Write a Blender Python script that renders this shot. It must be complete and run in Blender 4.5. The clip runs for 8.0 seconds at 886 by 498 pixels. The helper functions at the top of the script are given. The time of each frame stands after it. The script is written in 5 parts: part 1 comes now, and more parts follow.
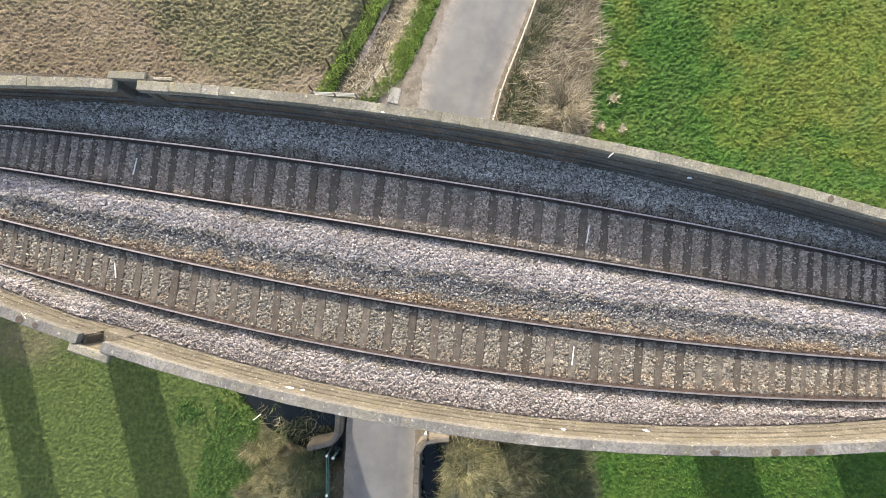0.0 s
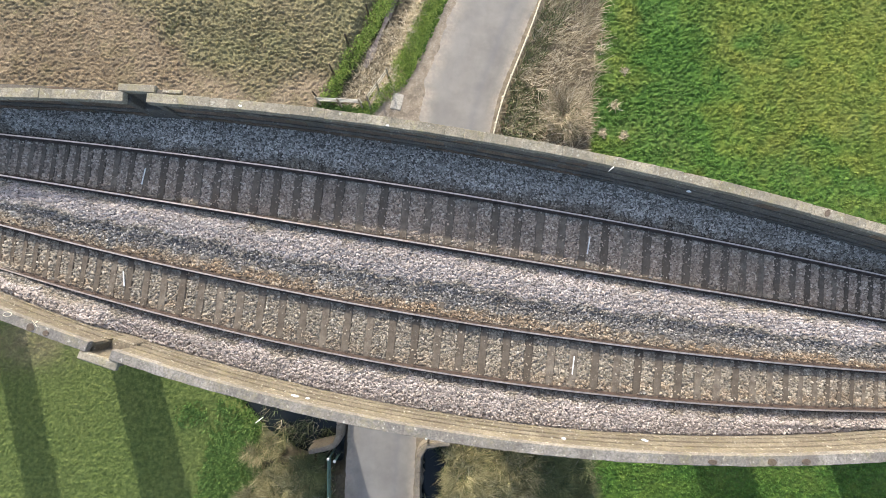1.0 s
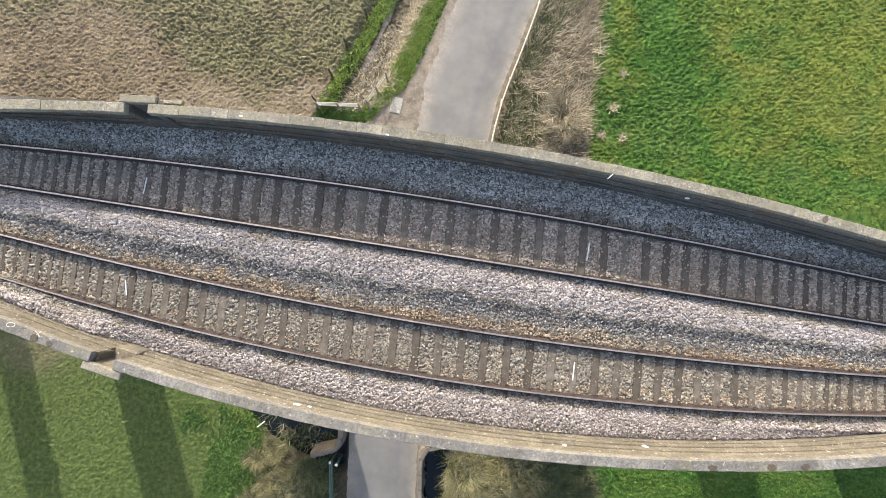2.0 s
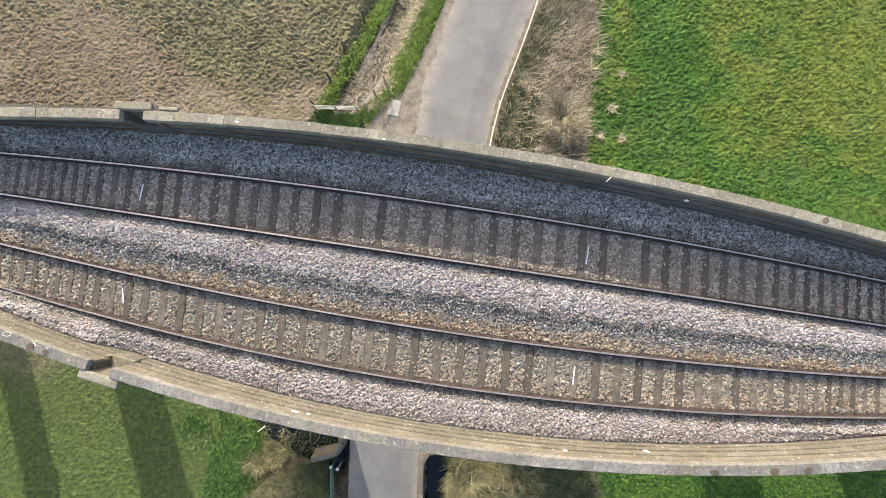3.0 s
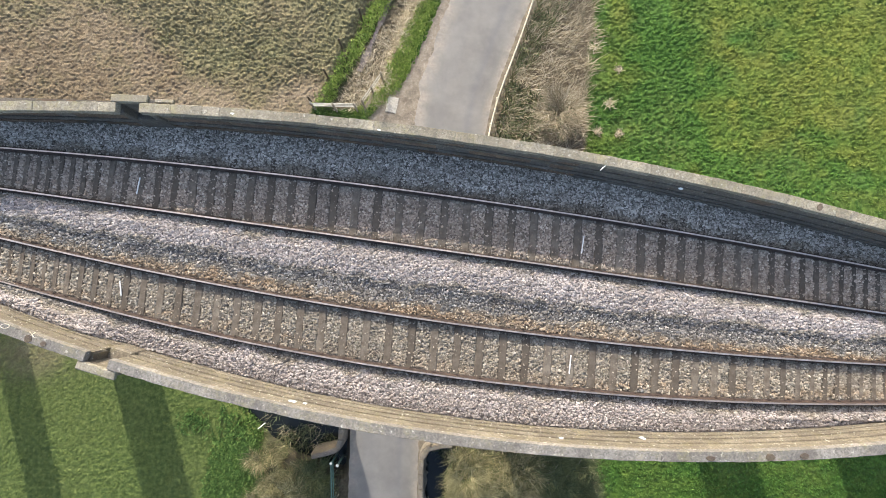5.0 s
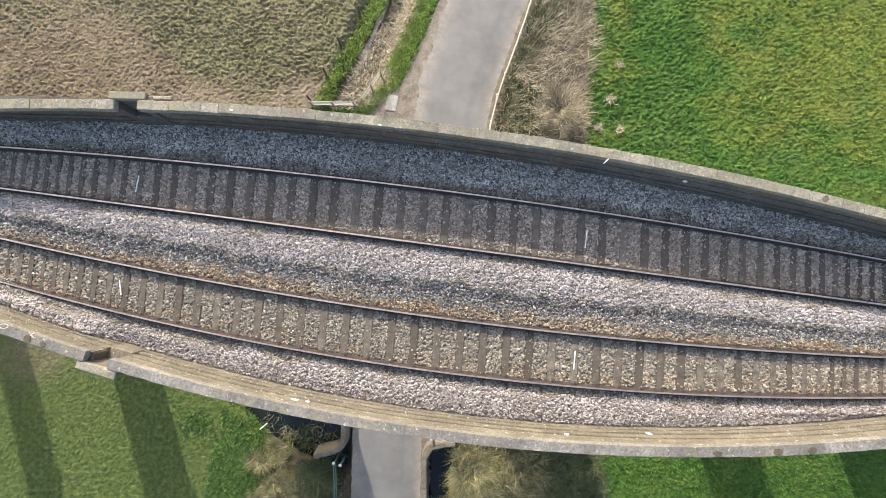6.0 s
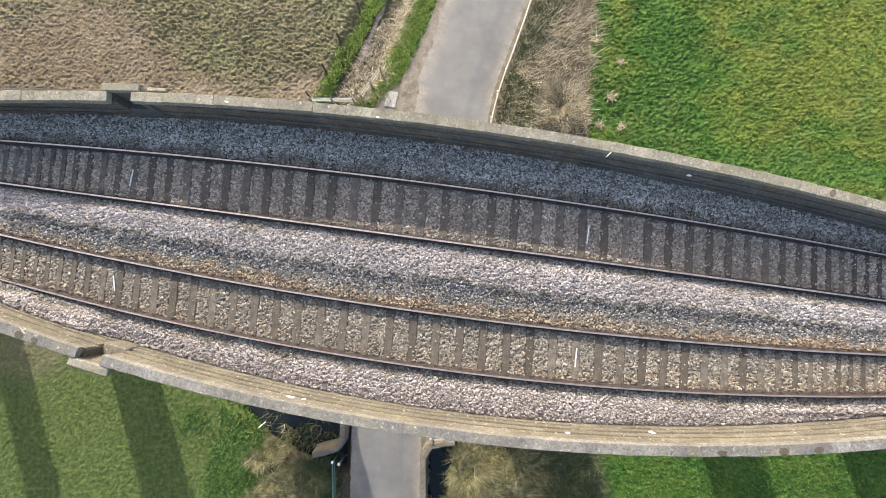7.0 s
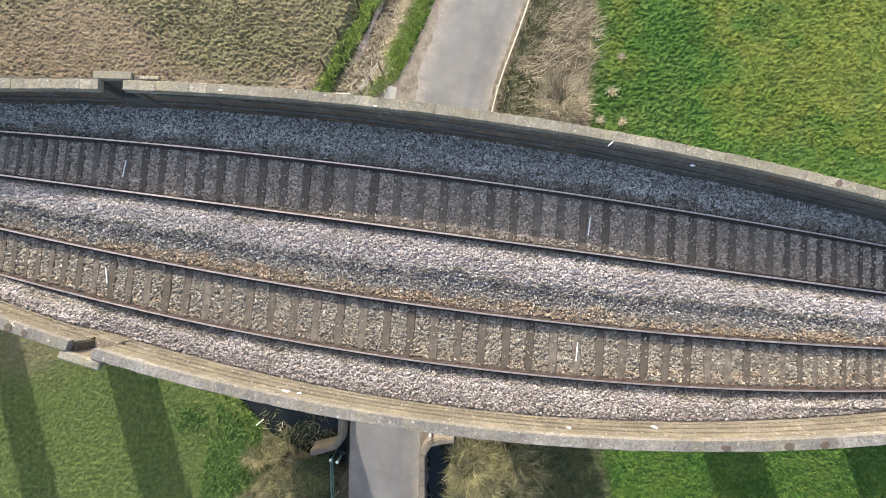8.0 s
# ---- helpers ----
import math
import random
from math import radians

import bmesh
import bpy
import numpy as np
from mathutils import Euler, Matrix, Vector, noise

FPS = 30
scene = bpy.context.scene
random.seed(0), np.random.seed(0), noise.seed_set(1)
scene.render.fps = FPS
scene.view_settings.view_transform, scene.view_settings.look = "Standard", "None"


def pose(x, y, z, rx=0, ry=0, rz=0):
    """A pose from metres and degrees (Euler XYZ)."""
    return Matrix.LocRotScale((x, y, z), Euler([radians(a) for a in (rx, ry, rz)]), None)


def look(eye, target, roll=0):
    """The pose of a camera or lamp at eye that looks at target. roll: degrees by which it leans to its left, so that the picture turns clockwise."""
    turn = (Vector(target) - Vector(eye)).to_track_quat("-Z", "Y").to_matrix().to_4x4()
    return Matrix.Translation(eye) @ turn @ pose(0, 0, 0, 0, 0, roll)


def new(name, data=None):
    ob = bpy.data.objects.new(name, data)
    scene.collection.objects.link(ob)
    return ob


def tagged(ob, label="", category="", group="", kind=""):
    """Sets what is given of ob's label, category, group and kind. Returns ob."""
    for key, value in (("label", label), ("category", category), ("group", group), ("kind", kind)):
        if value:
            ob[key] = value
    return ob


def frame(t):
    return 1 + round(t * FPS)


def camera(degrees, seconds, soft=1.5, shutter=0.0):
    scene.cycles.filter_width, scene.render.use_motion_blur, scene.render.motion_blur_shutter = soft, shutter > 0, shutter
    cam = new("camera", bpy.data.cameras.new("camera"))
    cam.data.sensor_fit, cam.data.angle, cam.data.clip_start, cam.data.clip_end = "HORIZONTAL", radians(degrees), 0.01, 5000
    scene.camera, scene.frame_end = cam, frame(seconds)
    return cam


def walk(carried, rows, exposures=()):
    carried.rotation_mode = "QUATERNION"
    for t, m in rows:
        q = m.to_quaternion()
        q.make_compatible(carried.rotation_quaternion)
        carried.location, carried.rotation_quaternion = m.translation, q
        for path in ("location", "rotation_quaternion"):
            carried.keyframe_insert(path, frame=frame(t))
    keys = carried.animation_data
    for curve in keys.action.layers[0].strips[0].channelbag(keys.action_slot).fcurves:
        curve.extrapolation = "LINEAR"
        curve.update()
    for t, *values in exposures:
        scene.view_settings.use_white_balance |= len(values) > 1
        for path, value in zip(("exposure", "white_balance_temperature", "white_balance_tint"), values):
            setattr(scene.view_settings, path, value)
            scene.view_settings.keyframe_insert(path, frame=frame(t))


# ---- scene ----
cam = camera(88.3, 8.0, soft=0.7)
PATH = [
    (0, (0.054, 0.07, 28.429), (0.044, 0.206, 26.433), -4.4),
    (0.5, (0.022, 0.2, 28.537), (0.01, 0.339, 26.542), -4.8),
    (1, (-0.006, 0.316, 28.655), (-0.019, 0.456, 26.66), -5.2),
    (1.5, (-0.019, 0.424, 28.757), (-0.032, 0.562, 26.761), -5.5),
    (3, (0.048, 0.623, 28.671), (0.033, 0.767, 26.676), -6.7),
    (3.5, (0.104, 0.603, 28.664), (0.088, 0.746, 26.669), -7.6),
    (4, (0.171, 0.508, 28.691), (0.154, 0.652, 26.696), -7.8),
    (4.5, (0.196, 0.413, 28.709), (0.179, 0.56, 26.715), -7.7),
    (6, (0.122, 0.237, 28.573), (0.103, 0.383, 26.578), -9.1),
    (6.5, (0.129, 0.213, 28.465), (0.11, 0.358, 26.471), -9.5),
    (7, (0.149, 0.138, 28.342), (0.128, 0.282, 26.347), -9.9),
    (7.5, (0.171, 0.052, 28.218), (0.15, 0.194, 26.223), -10.2),
    (8, (0.173, -0.046, 28.104), (0.153, 0.096, 26.109), -9.6),
]
walk(cam, [(t, look(eye, target, roll)) for t, eye, target, roll in PATH], exposures=((0.0, 1.69, 6600, 7), (8.0, 1.69, 6600, 7)))

sun_el, sun_az = radians(27.5), radians(16.0)          # height of the sun; its turn west of the road's north
world = bpy.data.worlds.new("sky")
scene.world = world
world.use_nodes = True
wn = world.node_tree
sky = wn.nodes.new("ShaderNodeTexSky")
sky.sky_type, sky.sun_disc, sky.sun_elevation, sky.sun_rotation = "NISHITA", False, sun_el, -sun_az
sky.air_density, sky.dust_density, sky.ozone_density = 0.85, 2.5, 0.4
wn.links.new(sky.outputs[0], wn.nodes["Background"].inputs[0])
wn.nodes["Background"].inputs[1].default_value = 0.15
sun = new("sun", bpy.data.lights.new("sun", "SUN"))
sun.data.energy, sun.data.angle, sun.data.color = 1.97, radians(0.5), (1.0, 0.952, 0.872)
sun.matrix_world = look((-30 * math.sin(sun_az), 30 * math.cos(sun_az), 30 * math.tan(sun_el) + 20), (0, 0, 20))


# ---- materials ----
def material(name, rough=0.9, metal=0.0):
    m = bpy.data.materials.new(name)
    m.use_nodes = True
    b = m.node_tree.nodes["Principled BSDF"]
    b.inputs["Roughness"].default_value, b.inputs["Metallic"].default_value = rough, metal
    b.inputs["Specular IOR Level"].default_value = 0.3
    return m, m.node_tree, b


def node(nt, kind, **values):
    n = nt.nodes.new(kind)
    for key, v in values.items():
        n.inputs[key.replace("_", " ")].default_value = v
    return n


def ramp(nt, source, stops):
    r = nt.nodes.new("ShaderNodeValToRGB")
    e = r.color_ramp.elements
    while len(e) < len(stops):
        e.new(0.5)
    for el, (p, c) in zip(e, stops):
        el.position, el.color = p, (*c, 1)
    nt.links.new(source, r.inputs[0])
    return r.outputs[0]


def blend(nt, fac, a, b, how="MIX"):
    m = nt.nodes.new("ShaderNodeMix")
    m.data_type, m.blend_type = "RGBA", how
    for sock, v in ((m.inputs["Factor"], fac), (m.inputs["A"], a), (m.inputs["B"], b)):
        if hasattr(v, "links"):
            nt.links.new(v, sock)
        elif isinstance(v, tuple):
            sock.default_value = (*v, 1)
        else:
            sock.default_value = v
    return m.outputs["Result"]


def coords(nt):
    return nt.nodes.new("ShaderNodeNewGeometry").outputs["Position"]


def noise_tex(nt, scale, detail=4.0, rough=0.6, vec=None):
    n = node(nt, "ShaderNodeTexNoise", Scale=scale, Detail=detail, Roughness=rough)
    nt.links.new(vec if vec else coords(nt), n.inputs["Vector"])
    return n.outputs["Fac"]


def voronoi(nt, scale, out="Distance", vec=None):
    n = node(nt, "ShaderNodeTexVoronoi", Scale=scale)
    nt.links.new(vec if vec else coords(nt), n.inputs["Vector"])
    return n.outputs[out]


def span(nt, source, lo, hi, a=0.0, b=1.0):
    r = nt.nodes.new("ShaderNodeMapRange")
    for i, v in zip((1, 2, 3, 4), (lo, hi, a, b)):
        r.inputs[i].default_value = v
    nt.links.new(source, r.inputs[0])
    return r.outputs[0]


def attr(nt, name):
    a = nt.nodes.new("ShaderNodeAttribute")
    a.attribute_name = name
    return a.outputs["Fac"]


def bump(nt, b, height, strength=0.5, distance=0.02):
    n = node(nt, "ShaderNodeBump", Strength=strength, Distance=distance)
    nt.links.new(height, n.inputs["Height"])
    nt.links.new(n.outputs[0], b.inputs["Normal"])


def island(nt):
    return nt.nodes.new("ShaderNodeNewGeometry").outputs["Random Per Island"]


def paint(nt, b, colour):
    nt.links.new(colour, b.inputs["Base Color"])


def ballast_colour(nt, rnd):
    plain = ramp(nt, rnd, [(0, (0.14, 0.118, 0.094)), (0.35, (0.255, 0.217, 0.168)), (0.88, (0.37, 0.32, 0.25)), (1, (0.54, 0.48, 0.40))])
    fresh_or_lifted = ramp(nt, rnd, [(0, (0.20, 0.167, 0.15)), (0.3, (0.375, 0.322, 0.294)), (0.9, (0.51, 0.45, 0.413)), (1, (0.66, 0.60, 0.55))])
    dark = ramp(nt, rnd, [(0, (0.07, 0.064, 0.058)), (0.5, (0.165, 0.153, 0.142)), (0.85, (0.295, 0.272, 0.25)), (1, (0.48, 0.45, 0.41))])
    rust = ramp(nt, rnd, [(0, (0.11, 0.075, 0.045)), (0.4, (0.245, 0.165, 0.10)), (0.8, (0.38, 0.275, 0.18)), (1, (0.56, 0.46, 0.34))])
    # Pale, high-contrast stone colour that brightens the strip in the parapet's shadow.
    shade_lift = ramp(nt, rnd, [(0, (0.105, 0.092, 0.078)), (0.3, (0.285, 0.25, 0.212)), (0.55, (0.53, 0.472, 0.405)), (0.85, (0.72, 0.65, 0.565)), (1, (0.84, 0.78, 0.70))])
    c = blend(nt, attr(nt, "fresh_or_lifted"), plain, fresh_or_lifted)
    c = blend(nt, attr(nt, "shade_lift"), c, shade_lift)
    c = blend(nt, attr(nt, "sooty"), c, dark)
    return blend(nt, attr(nt, "rust"), c, rust)


stone_mat, nt, b = material("ballast_stone", 0.85)
rnd = island(nt)
c = ballast_colour(nt, rnd)
c = blend(nt, span(nt, noise_tex(nt, 0.9, 3), 0.35, 0.7, 0.0, 0.35), c, (0.16, 0.13, 0.10))
paint(nt, b, c)

bed_mat, nt, b = material("ballast_bed", 0.95)
cells = voronoi(nt, 18.0, "Color")
sep = nt.nodes.new("ShaderNodeSeparateColor")
nt.links.new(cells, sep.inputs[0])
c = ballast_colour(nt, sep.outputs[0])
dist = voronoi(nt, 18.0)
# Half darkened, so the colour gives shaded gaps between the loose stones.
paint(nt, b, blend(nt, 0.5, c, (0.06, 0.052, 0.045)))
bump(nt, b, dist, 1.0, 0.05)


def masonry(name, dark, mid, light, lichen=0.5, moss=0.3, olive=(0.24, 0.20, 0.05)):
    m, nt, b = material(name, 0.92)
    info = nt.nodes.new("ShaderNodeObjectInfo").outputs["Random"]
    big, fine = noise_tex(nt, 1.6, 5, 0.65), noise_tex(nt, 22, 6, 0.7)
    c = ramp(nt, big, [(0.25, dark), (0.5, mid), (0.75, light)])
    c = blend(nt, span(nt, info, 0, 1, 0.0, 0.6), c, dark)
    c = blend(nt, span(nt, fine, 0.42, 0.64, 0.0, 0.7), c, tuple(0.5 * v for v in dark))
    c = blend(nt, span(nt, noise_tex(nt, 7.5, 5, 0.75), 0.5, 0.66, 0.0, 0.55), c, tuple(0.7 * v for v in dark))
    spots = noise_tex(nt, 13, 4, 0.55)
    c = blend(nt, span(nt, spots, 0.62, 0.70, 0.0, lichen), c, (0.52, 0.50, 0.43))
    c = blend(nt, span(nt, noise_tex(nt, 3.1, 5, 0.7), 0.5, 0.68, 0.0, moss), c, olive)
    c = blend(nt, span(nt, noise_tex(nt, 0.55, 4, 0.6), 0.5, 0.66, 0.0, 0.45), c, dark)
    c = blend(nt, span(nt, noise_tex(nt, 5.3, 3, 0.6), 0.66, 0.74, 0.0, 0.6), c, (0.07, 0.06, 0.05))
    paint(nt, b, c)
    bump(nt, b, fine, 0.6, 0.02)
    return m


coping_mat = masonry("grey_coping_stone", (0.16, 0.14, 0.105), (0.30, 0.268, 0.21), (0.45, 0.40, 0.315), 0.55, 0.5, (0.26, 0.235, 0.11))
grey_coping_mat = masonry("cool_grey_coping_stone", (0.125, 0.113, 0.10), (0.235, 0.215, 0.19), (0.345, 0.318, 0.285), 0.6, 0.35, (0.23, 0.20, 0.09))
course_mat = masonry("tan_wall_stone", (0.115, 0.095, 0.07), (0.20, 0.17, 0.128), (0.305, 0.265, 0.205), 0.7, 0.3, (0.19, 0.165, 0.075))
# Dark stone colour that stands in for shaded grooves between the wall courses.
groove_shade_mat = masonry("groove_shade_stone", (0.055, 0.043, 0.03), (0.10, 0.08, 0.056), (0.17, 0.14, 0.10), 0.35, 0.3)
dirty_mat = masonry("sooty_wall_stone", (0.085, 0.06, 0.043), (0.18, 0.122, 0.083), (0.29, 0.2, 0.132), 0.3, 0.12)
black_mat = masonry("soot_and_shade_stone", (0.08, 0.07, 0.059), (0.142, 0.126, 0.107), (0.22, 0.195, 0.166), 0.3, 0.08)
lane_wall_mat = masonry("lane_wall_stone", (0.13, 0.11, 0.088), (0.21, 0.18, 0.145), (0.30, 0.262, 0.215), 0.4, 0.2)

brick_mat, nt, b = material("brickwork", 0.9)
br = node(nt, "ShaderNodeTexBrick", Scale=1.0, Mortar_Size=0.012, Brick_Width=0.23, Row_Height=0.075)
br.inputs["Color1"].default_value, br.inputs["Color2"].default_value, br.inputs["Mortar"].default_value = (0.24, 0.11, 0.07, 1), (0.15, 0.075, 0.05, 1), (0.3, 0.27, 0.23, 1)
mp = nt.nodes.new("ShaderNodeMapping")
mp.inputs["Rotation"].default_value = (radians(90), 0, 0)
nt.links.new(coords(nt), mp.inputs[0])
nt.links.new(mp.outputs[0], br.inputs["Vector"])
paint(nt, b, blend(nt, span(nt, noise_tex(nt, 0.7, 5), 0.35, 0.7, 0, 0.6), br.outputs[0], (0.07, 0.055, 0.045)))
bump(nt, b, br.outputs[1], -0.5, 0.02)

sleeper_mat, nt, b = material("sleeper_concrete", 0.9)
info = nt.nodes.new("ShaderNodeObjectInfo").outputs["Random"]
c = ramp(nt, info, [(0, (0.082, 0.068, 0.053)), (0.6, (0.125, 0.105, 0.083)), (1, (0.178, 0.151, 0.12))])
c = blend(nt, span(nt, noise_tex(nt, 5, 5, 0.7), 0.38, 0.62, 0, 0.75), c, (0.062, 0.047, 0.035))
paint(nt, b, c)
bump(nt, b, noise_tex(nt, 60, 3), 0.3, 0.01)

rust_mat, nt, b = material("rusty_rail_steel", 0.85)
paint(nt, b, ramp(nt, noise_tex(nt, 7, 5, 0.7), [(0.3, (0.038, 0.027, 0.022)), (0.7, (0.082, 0.056, 0.044))]))
shine_mat, nt, b = material("worn_rail_head", 0.42, 0.9)
paint(nt, b, ramp(nt, noise_tex(nt, 3, 4), [(0.3, (0.45, 0.35, 0.285)), (0.7, (0.65, 0.53, 0.44))]))

white_mat, nt, b = material("weathered_white_paint", 0.6)
paint(nt, b, ramp(nt, noise_tex(nt, 14, 4), [(0.3, (0.55, 0.54, 0.5)), (0.6, (0.78, 0.77, 0.74))]))
cream_mat, nt, b = material("cream_railing_paint", 0.55)
paint(nt, b, ramp(nt, noise_tex(nt, 12, 4), [(0.3, (0.40, 0.345, 0.24)), (0.6, (0.62, 0.56, 0.43))]))
green_paint_mat, nt, b = material("green_railing_paint", 0.55)
paint(nt, b, ramp(nt, noise_tex(nt, 12, 4), [(0.3, (0.05, 0.10, 0.08)), (0.6, (0.10, 0.17, 0.14))]))
wood_mat, nt, b = material("grey_fence_timber", 0.9)
paint(nt, b, ramp(nt, noise_tex(nt, 18, 5), [(0.3, (0.14, 0.12, 0.09)), (0.7, (0.36, 0.32, 0.25))]))

pale_wood_mat, nt, b = material("pale_fence_timber", 0.85)
paint(nt, b, ramp(nt, noise_tex(nt, 18, 5), [(0.3, (0.30, 0.285, 0.24)), (0.7, (0.55, 0.53, 0.47))]))
dark_wood_mat, nt, b = material("dark_post_timber", 0.9)
paint(nt, b, ramp(nt, noise_tex(nt, 18, 5), [(0.3, (0.045, 0.036, 0.026)), (0.7, (0.11, 0.09, 0.065))]))

asphalt_mat, nt, b = material("worn_asphalt", 0.9)
across = attr(nt, "across")
c = ramp(nt, noise_tex(nt, 0.5, 5, 0.6), [(0.3, (0.14, 0.132, 0.121)), (0.7, (0.215, 0.203, 0.186))])
c = blend(nt, span(nt, noise_tex(nt, 45, 4, 0.8), 0.35, 0.65, 0.0, 0.3), c, (0.12, 0.11, 0.105))
tracks = ramp(nt, across, [(0.0, (0, 0, 0)), (0.2, (0.2, 0.2, 0.2)), (0.33, (0.4, 0.4, 0.4)), (0.46, (0.1, 0.1, 0.1)), (0.64, (0.25, 0.25, 0.25)), (0.73, (1, 1, 1)), (0.79, (0.3, 0.3, 0.3)), (0.9, (0, 0, 0))])
c = blend(nt, span(nt, tracks, 0, 1, 0, 0.45), c, (0.12, 0.122, 0.13))
c = blend(nt, span(nt, noise_tex(nt, 1.7, 6, 0.7), 0.5, 0.72, 0, 0.18), c, (0.25, 0.235, 0.21))
dust = blend(nt, 1.0, ramp(nt, across, [(0.0, (1, 1, 1)), (0.06, (0.8, 0.8, 0.8)), (0.2, (0.0, 0.0, 0.0)), (0.88, (0.0, 0.0, 0.0)), (1.0, (1, 1, 1))]), ramp(nt, noise_tex(nt, 1.1, 6, 0.7), [(0.35, (0.1, 0.1, 0.1)), (0.6, (1, 1, 1))]), "MULTIPLY")
c = blend(nt, span(nt, dust, 0, 1, 0, 0.85), c, ramp(nt, noise_tex(nt, 6, 4, 0.7), [(0.3, (0.22, 0.188, 0.15)), (0.7, (0.34, 0.30, 0.25))]))
paint(nt, b, c)
bump(nt, b, noise_tex(nt, 70, 3), 0.4, 0.01)
gravel_mat, nt, b = material("gravelly_verge", 0.95)
c = ramp(nt, noise_tex(nt, 1.3, 6, 0.7), [(0.3, (0.125, 0.10, 0.074)), (0.5, (0.20, 0.166, 0.128)), (0.75, (0.30, 0.258, 0.205))])
c = blend(nt, span(nt, noise_tex(nt, 5.5, 5, 0.75), 0.5, 0.66, 0, 0.6), c, (0.37, 0.325, 0.265))
c = blend(nt, span(nt, noise_tex(nt, 0.8, 4, 0.7), 0.52, 0.64, 0, 0.6), c, (0.10, 0.085, 0.06))
c = blend(nt, span(nt, noise_tex(nt, 28, 4, 0.8), 0.4, 0.65, 0, 0.4), c, (0.13, 0.105, 0.08))
paint(nt, b, c)
bump(nt, b, noise_tex(nt, 40, 4, 0.8), 0.7, 0.03)

ground_mat, nt, b = material("field_ground", 0.97)
big, mid, fine = noise_tex(nt, 0.16, 5, 0.65), noise_tex(nt, 1.2, 5, 0.7), noise_tex(nt, 9, 5, 0.75)
tone = span(nt, noise_tex(nt, 4.0, 4, 0.6), 0.32, 0.68)
grass = ramp(nt, tone, [(0, (0.022, 0.058, 0.008)), (0.5, (0.041, 0.096, 0.013)), (1, (0.073, 0.141, 0.021))])
grass = blend(nt, attr(nt, "dry"), grass, ramp(nt, tone, [(0, (0.074, 0.095, 0.012)), (0.5, (0.108, 0.13, 0.019)), (1, (0.15, 0.164, 0.033))]))
grass = blend(nt, attr(nt, "lawn"), grass, ramp(nt, tone, [(0, (0.047, 0.07, 0.0155)), (0.5, (0.08, 0.109, 0.027)), (1, (0.127, 0.156, 0.045))]))
grass = blend(nt, span(nt, big, 0.45, 0.68, 0, 0.3), grass, (0.105, 0.115, 0.04))
mud = ramp(nt, mid, [(0.3, (0.100, 0.073, 0.043)), (0.5, (0.155, 0.116, 0.07)), (0.72, (0.222, 0.170, 0.105))])
mud = blend(nt, attr(nt, "pale"), mud, ramp(nt, mid, [(0.3, (0.172, 0.133, 0.088)), (0.7, (0.28, 0.222, 0.152))]))
mud = blend(nt, span(nt, fine, 0.35, 0.6, 0.55, 0.0), mud, (0.09, 0.064, 0.042))
mud = blend(nt, span(nt, noise_tex(nt, 24, 4, 0.7), 0.5, 0.72, 0.0, 0.4), mud, (0.42, 0.355, 0.265))
mud = blend(nt, span(nt, noise_tex(nt, 0.55, 4, 0.7), 0.5, 0.66, 0.0, 0.45), mud, (0.125, 0.108, 0.052))
mud = blend(nt, span(nt, noise_tex(nt, 5.5, 3, 0.6), 0.6, 0.68, 0.0, 0.7), mud, (0.062, 0.044, 0.027))
mud = blend(nt, attr(nt, "sprout"), mud, ramp(nt, fine, [(0.35, (0.098, 0.092, 0.045)), (0.7, (0.235, 0.215, 0.112))]))
straw = ramp(nt, fine, [(0.3, (0.11, 0.08, 0.045)), (0.7, (0.33, 0.27, 0.17))])
soil = ramp(nt, fine, [(0.3, (0.035, 0.028, 0.02)), (0.7, (0.10, 0.08, 0.055))])
c = blend(nt, attr(nt, "mud"), grass, mud)
c = blend(nt, attr(nt, "straw"), c, straw)
c = blend(nt, attr(nt, "soil"), c, soil)
paint(nt, b, c)
bump(nt, b, noise_tex(nt, 14, 3, 0.6), 0.8, 0.04)


def blade_mat(name, stops, patch=None, even=0.0):
    m, nt, b = material(name, 0.85)
    b.inputs["Specular IOR Level"].default_value = 0.2
    c = ramp(nt, blend(nt, 0.35, span(nt, noise_tex(nt, even, 3, 0.6), 0.32, 0.68), island(nt)) if even else island(nt), stops)
    if patch:
        c = blend(nt, span(nt, noise_tex(nt, patch[0], 4, 0.6), 0.42, 0.66, 0, patch[2]), c, patch[1])
    paint(nt, b, c)
    return m


lush_mat, nt, b = material("lush_grass", 0.85)
b.inputs["Specular IOR Level"].default_value = 0.2
tone = blend(nt, 0.2, span(nt, noise_tex(nt, 4.0, 4, 0.6), 0.32, 0.68), island(nt))
c = ramp(nt, tone, [(0, (0.03, 0.075, 0.013)), (0.5, (0.053, 0.122, 0.021)), (1, (0.092, 0.176, 0.034))])
paint(nt, b, blend(nt, attr(nt, "dry"), c, ramp(nt, tone, [(0, (0.10, 0.126, 0.022)), (0.5, (0.148, 0.174, 0.033)), (1, (0.218, 0.231, 0.056))])))
lawn_mat = blade_mat("grazed_grass", [(0, (0.058, 0.086, 0.02)), (0.5, (0.094, 0.128, 0.032)), (1, (0.15, 0.182, 0.055))], (0.3, (0.13, 0.14, 0.045), 0.4), 6.0)
tuft_mat = blade_mat("dull_tussock", [(0, (0.075, 0.078, 0.032)), (0.5, (0.165, 0.162, 0.07)), (1, (0.29, 0.272, 0.138))], (0.35, (0.25, 0.205, 0.12), 0.6), 4.0)
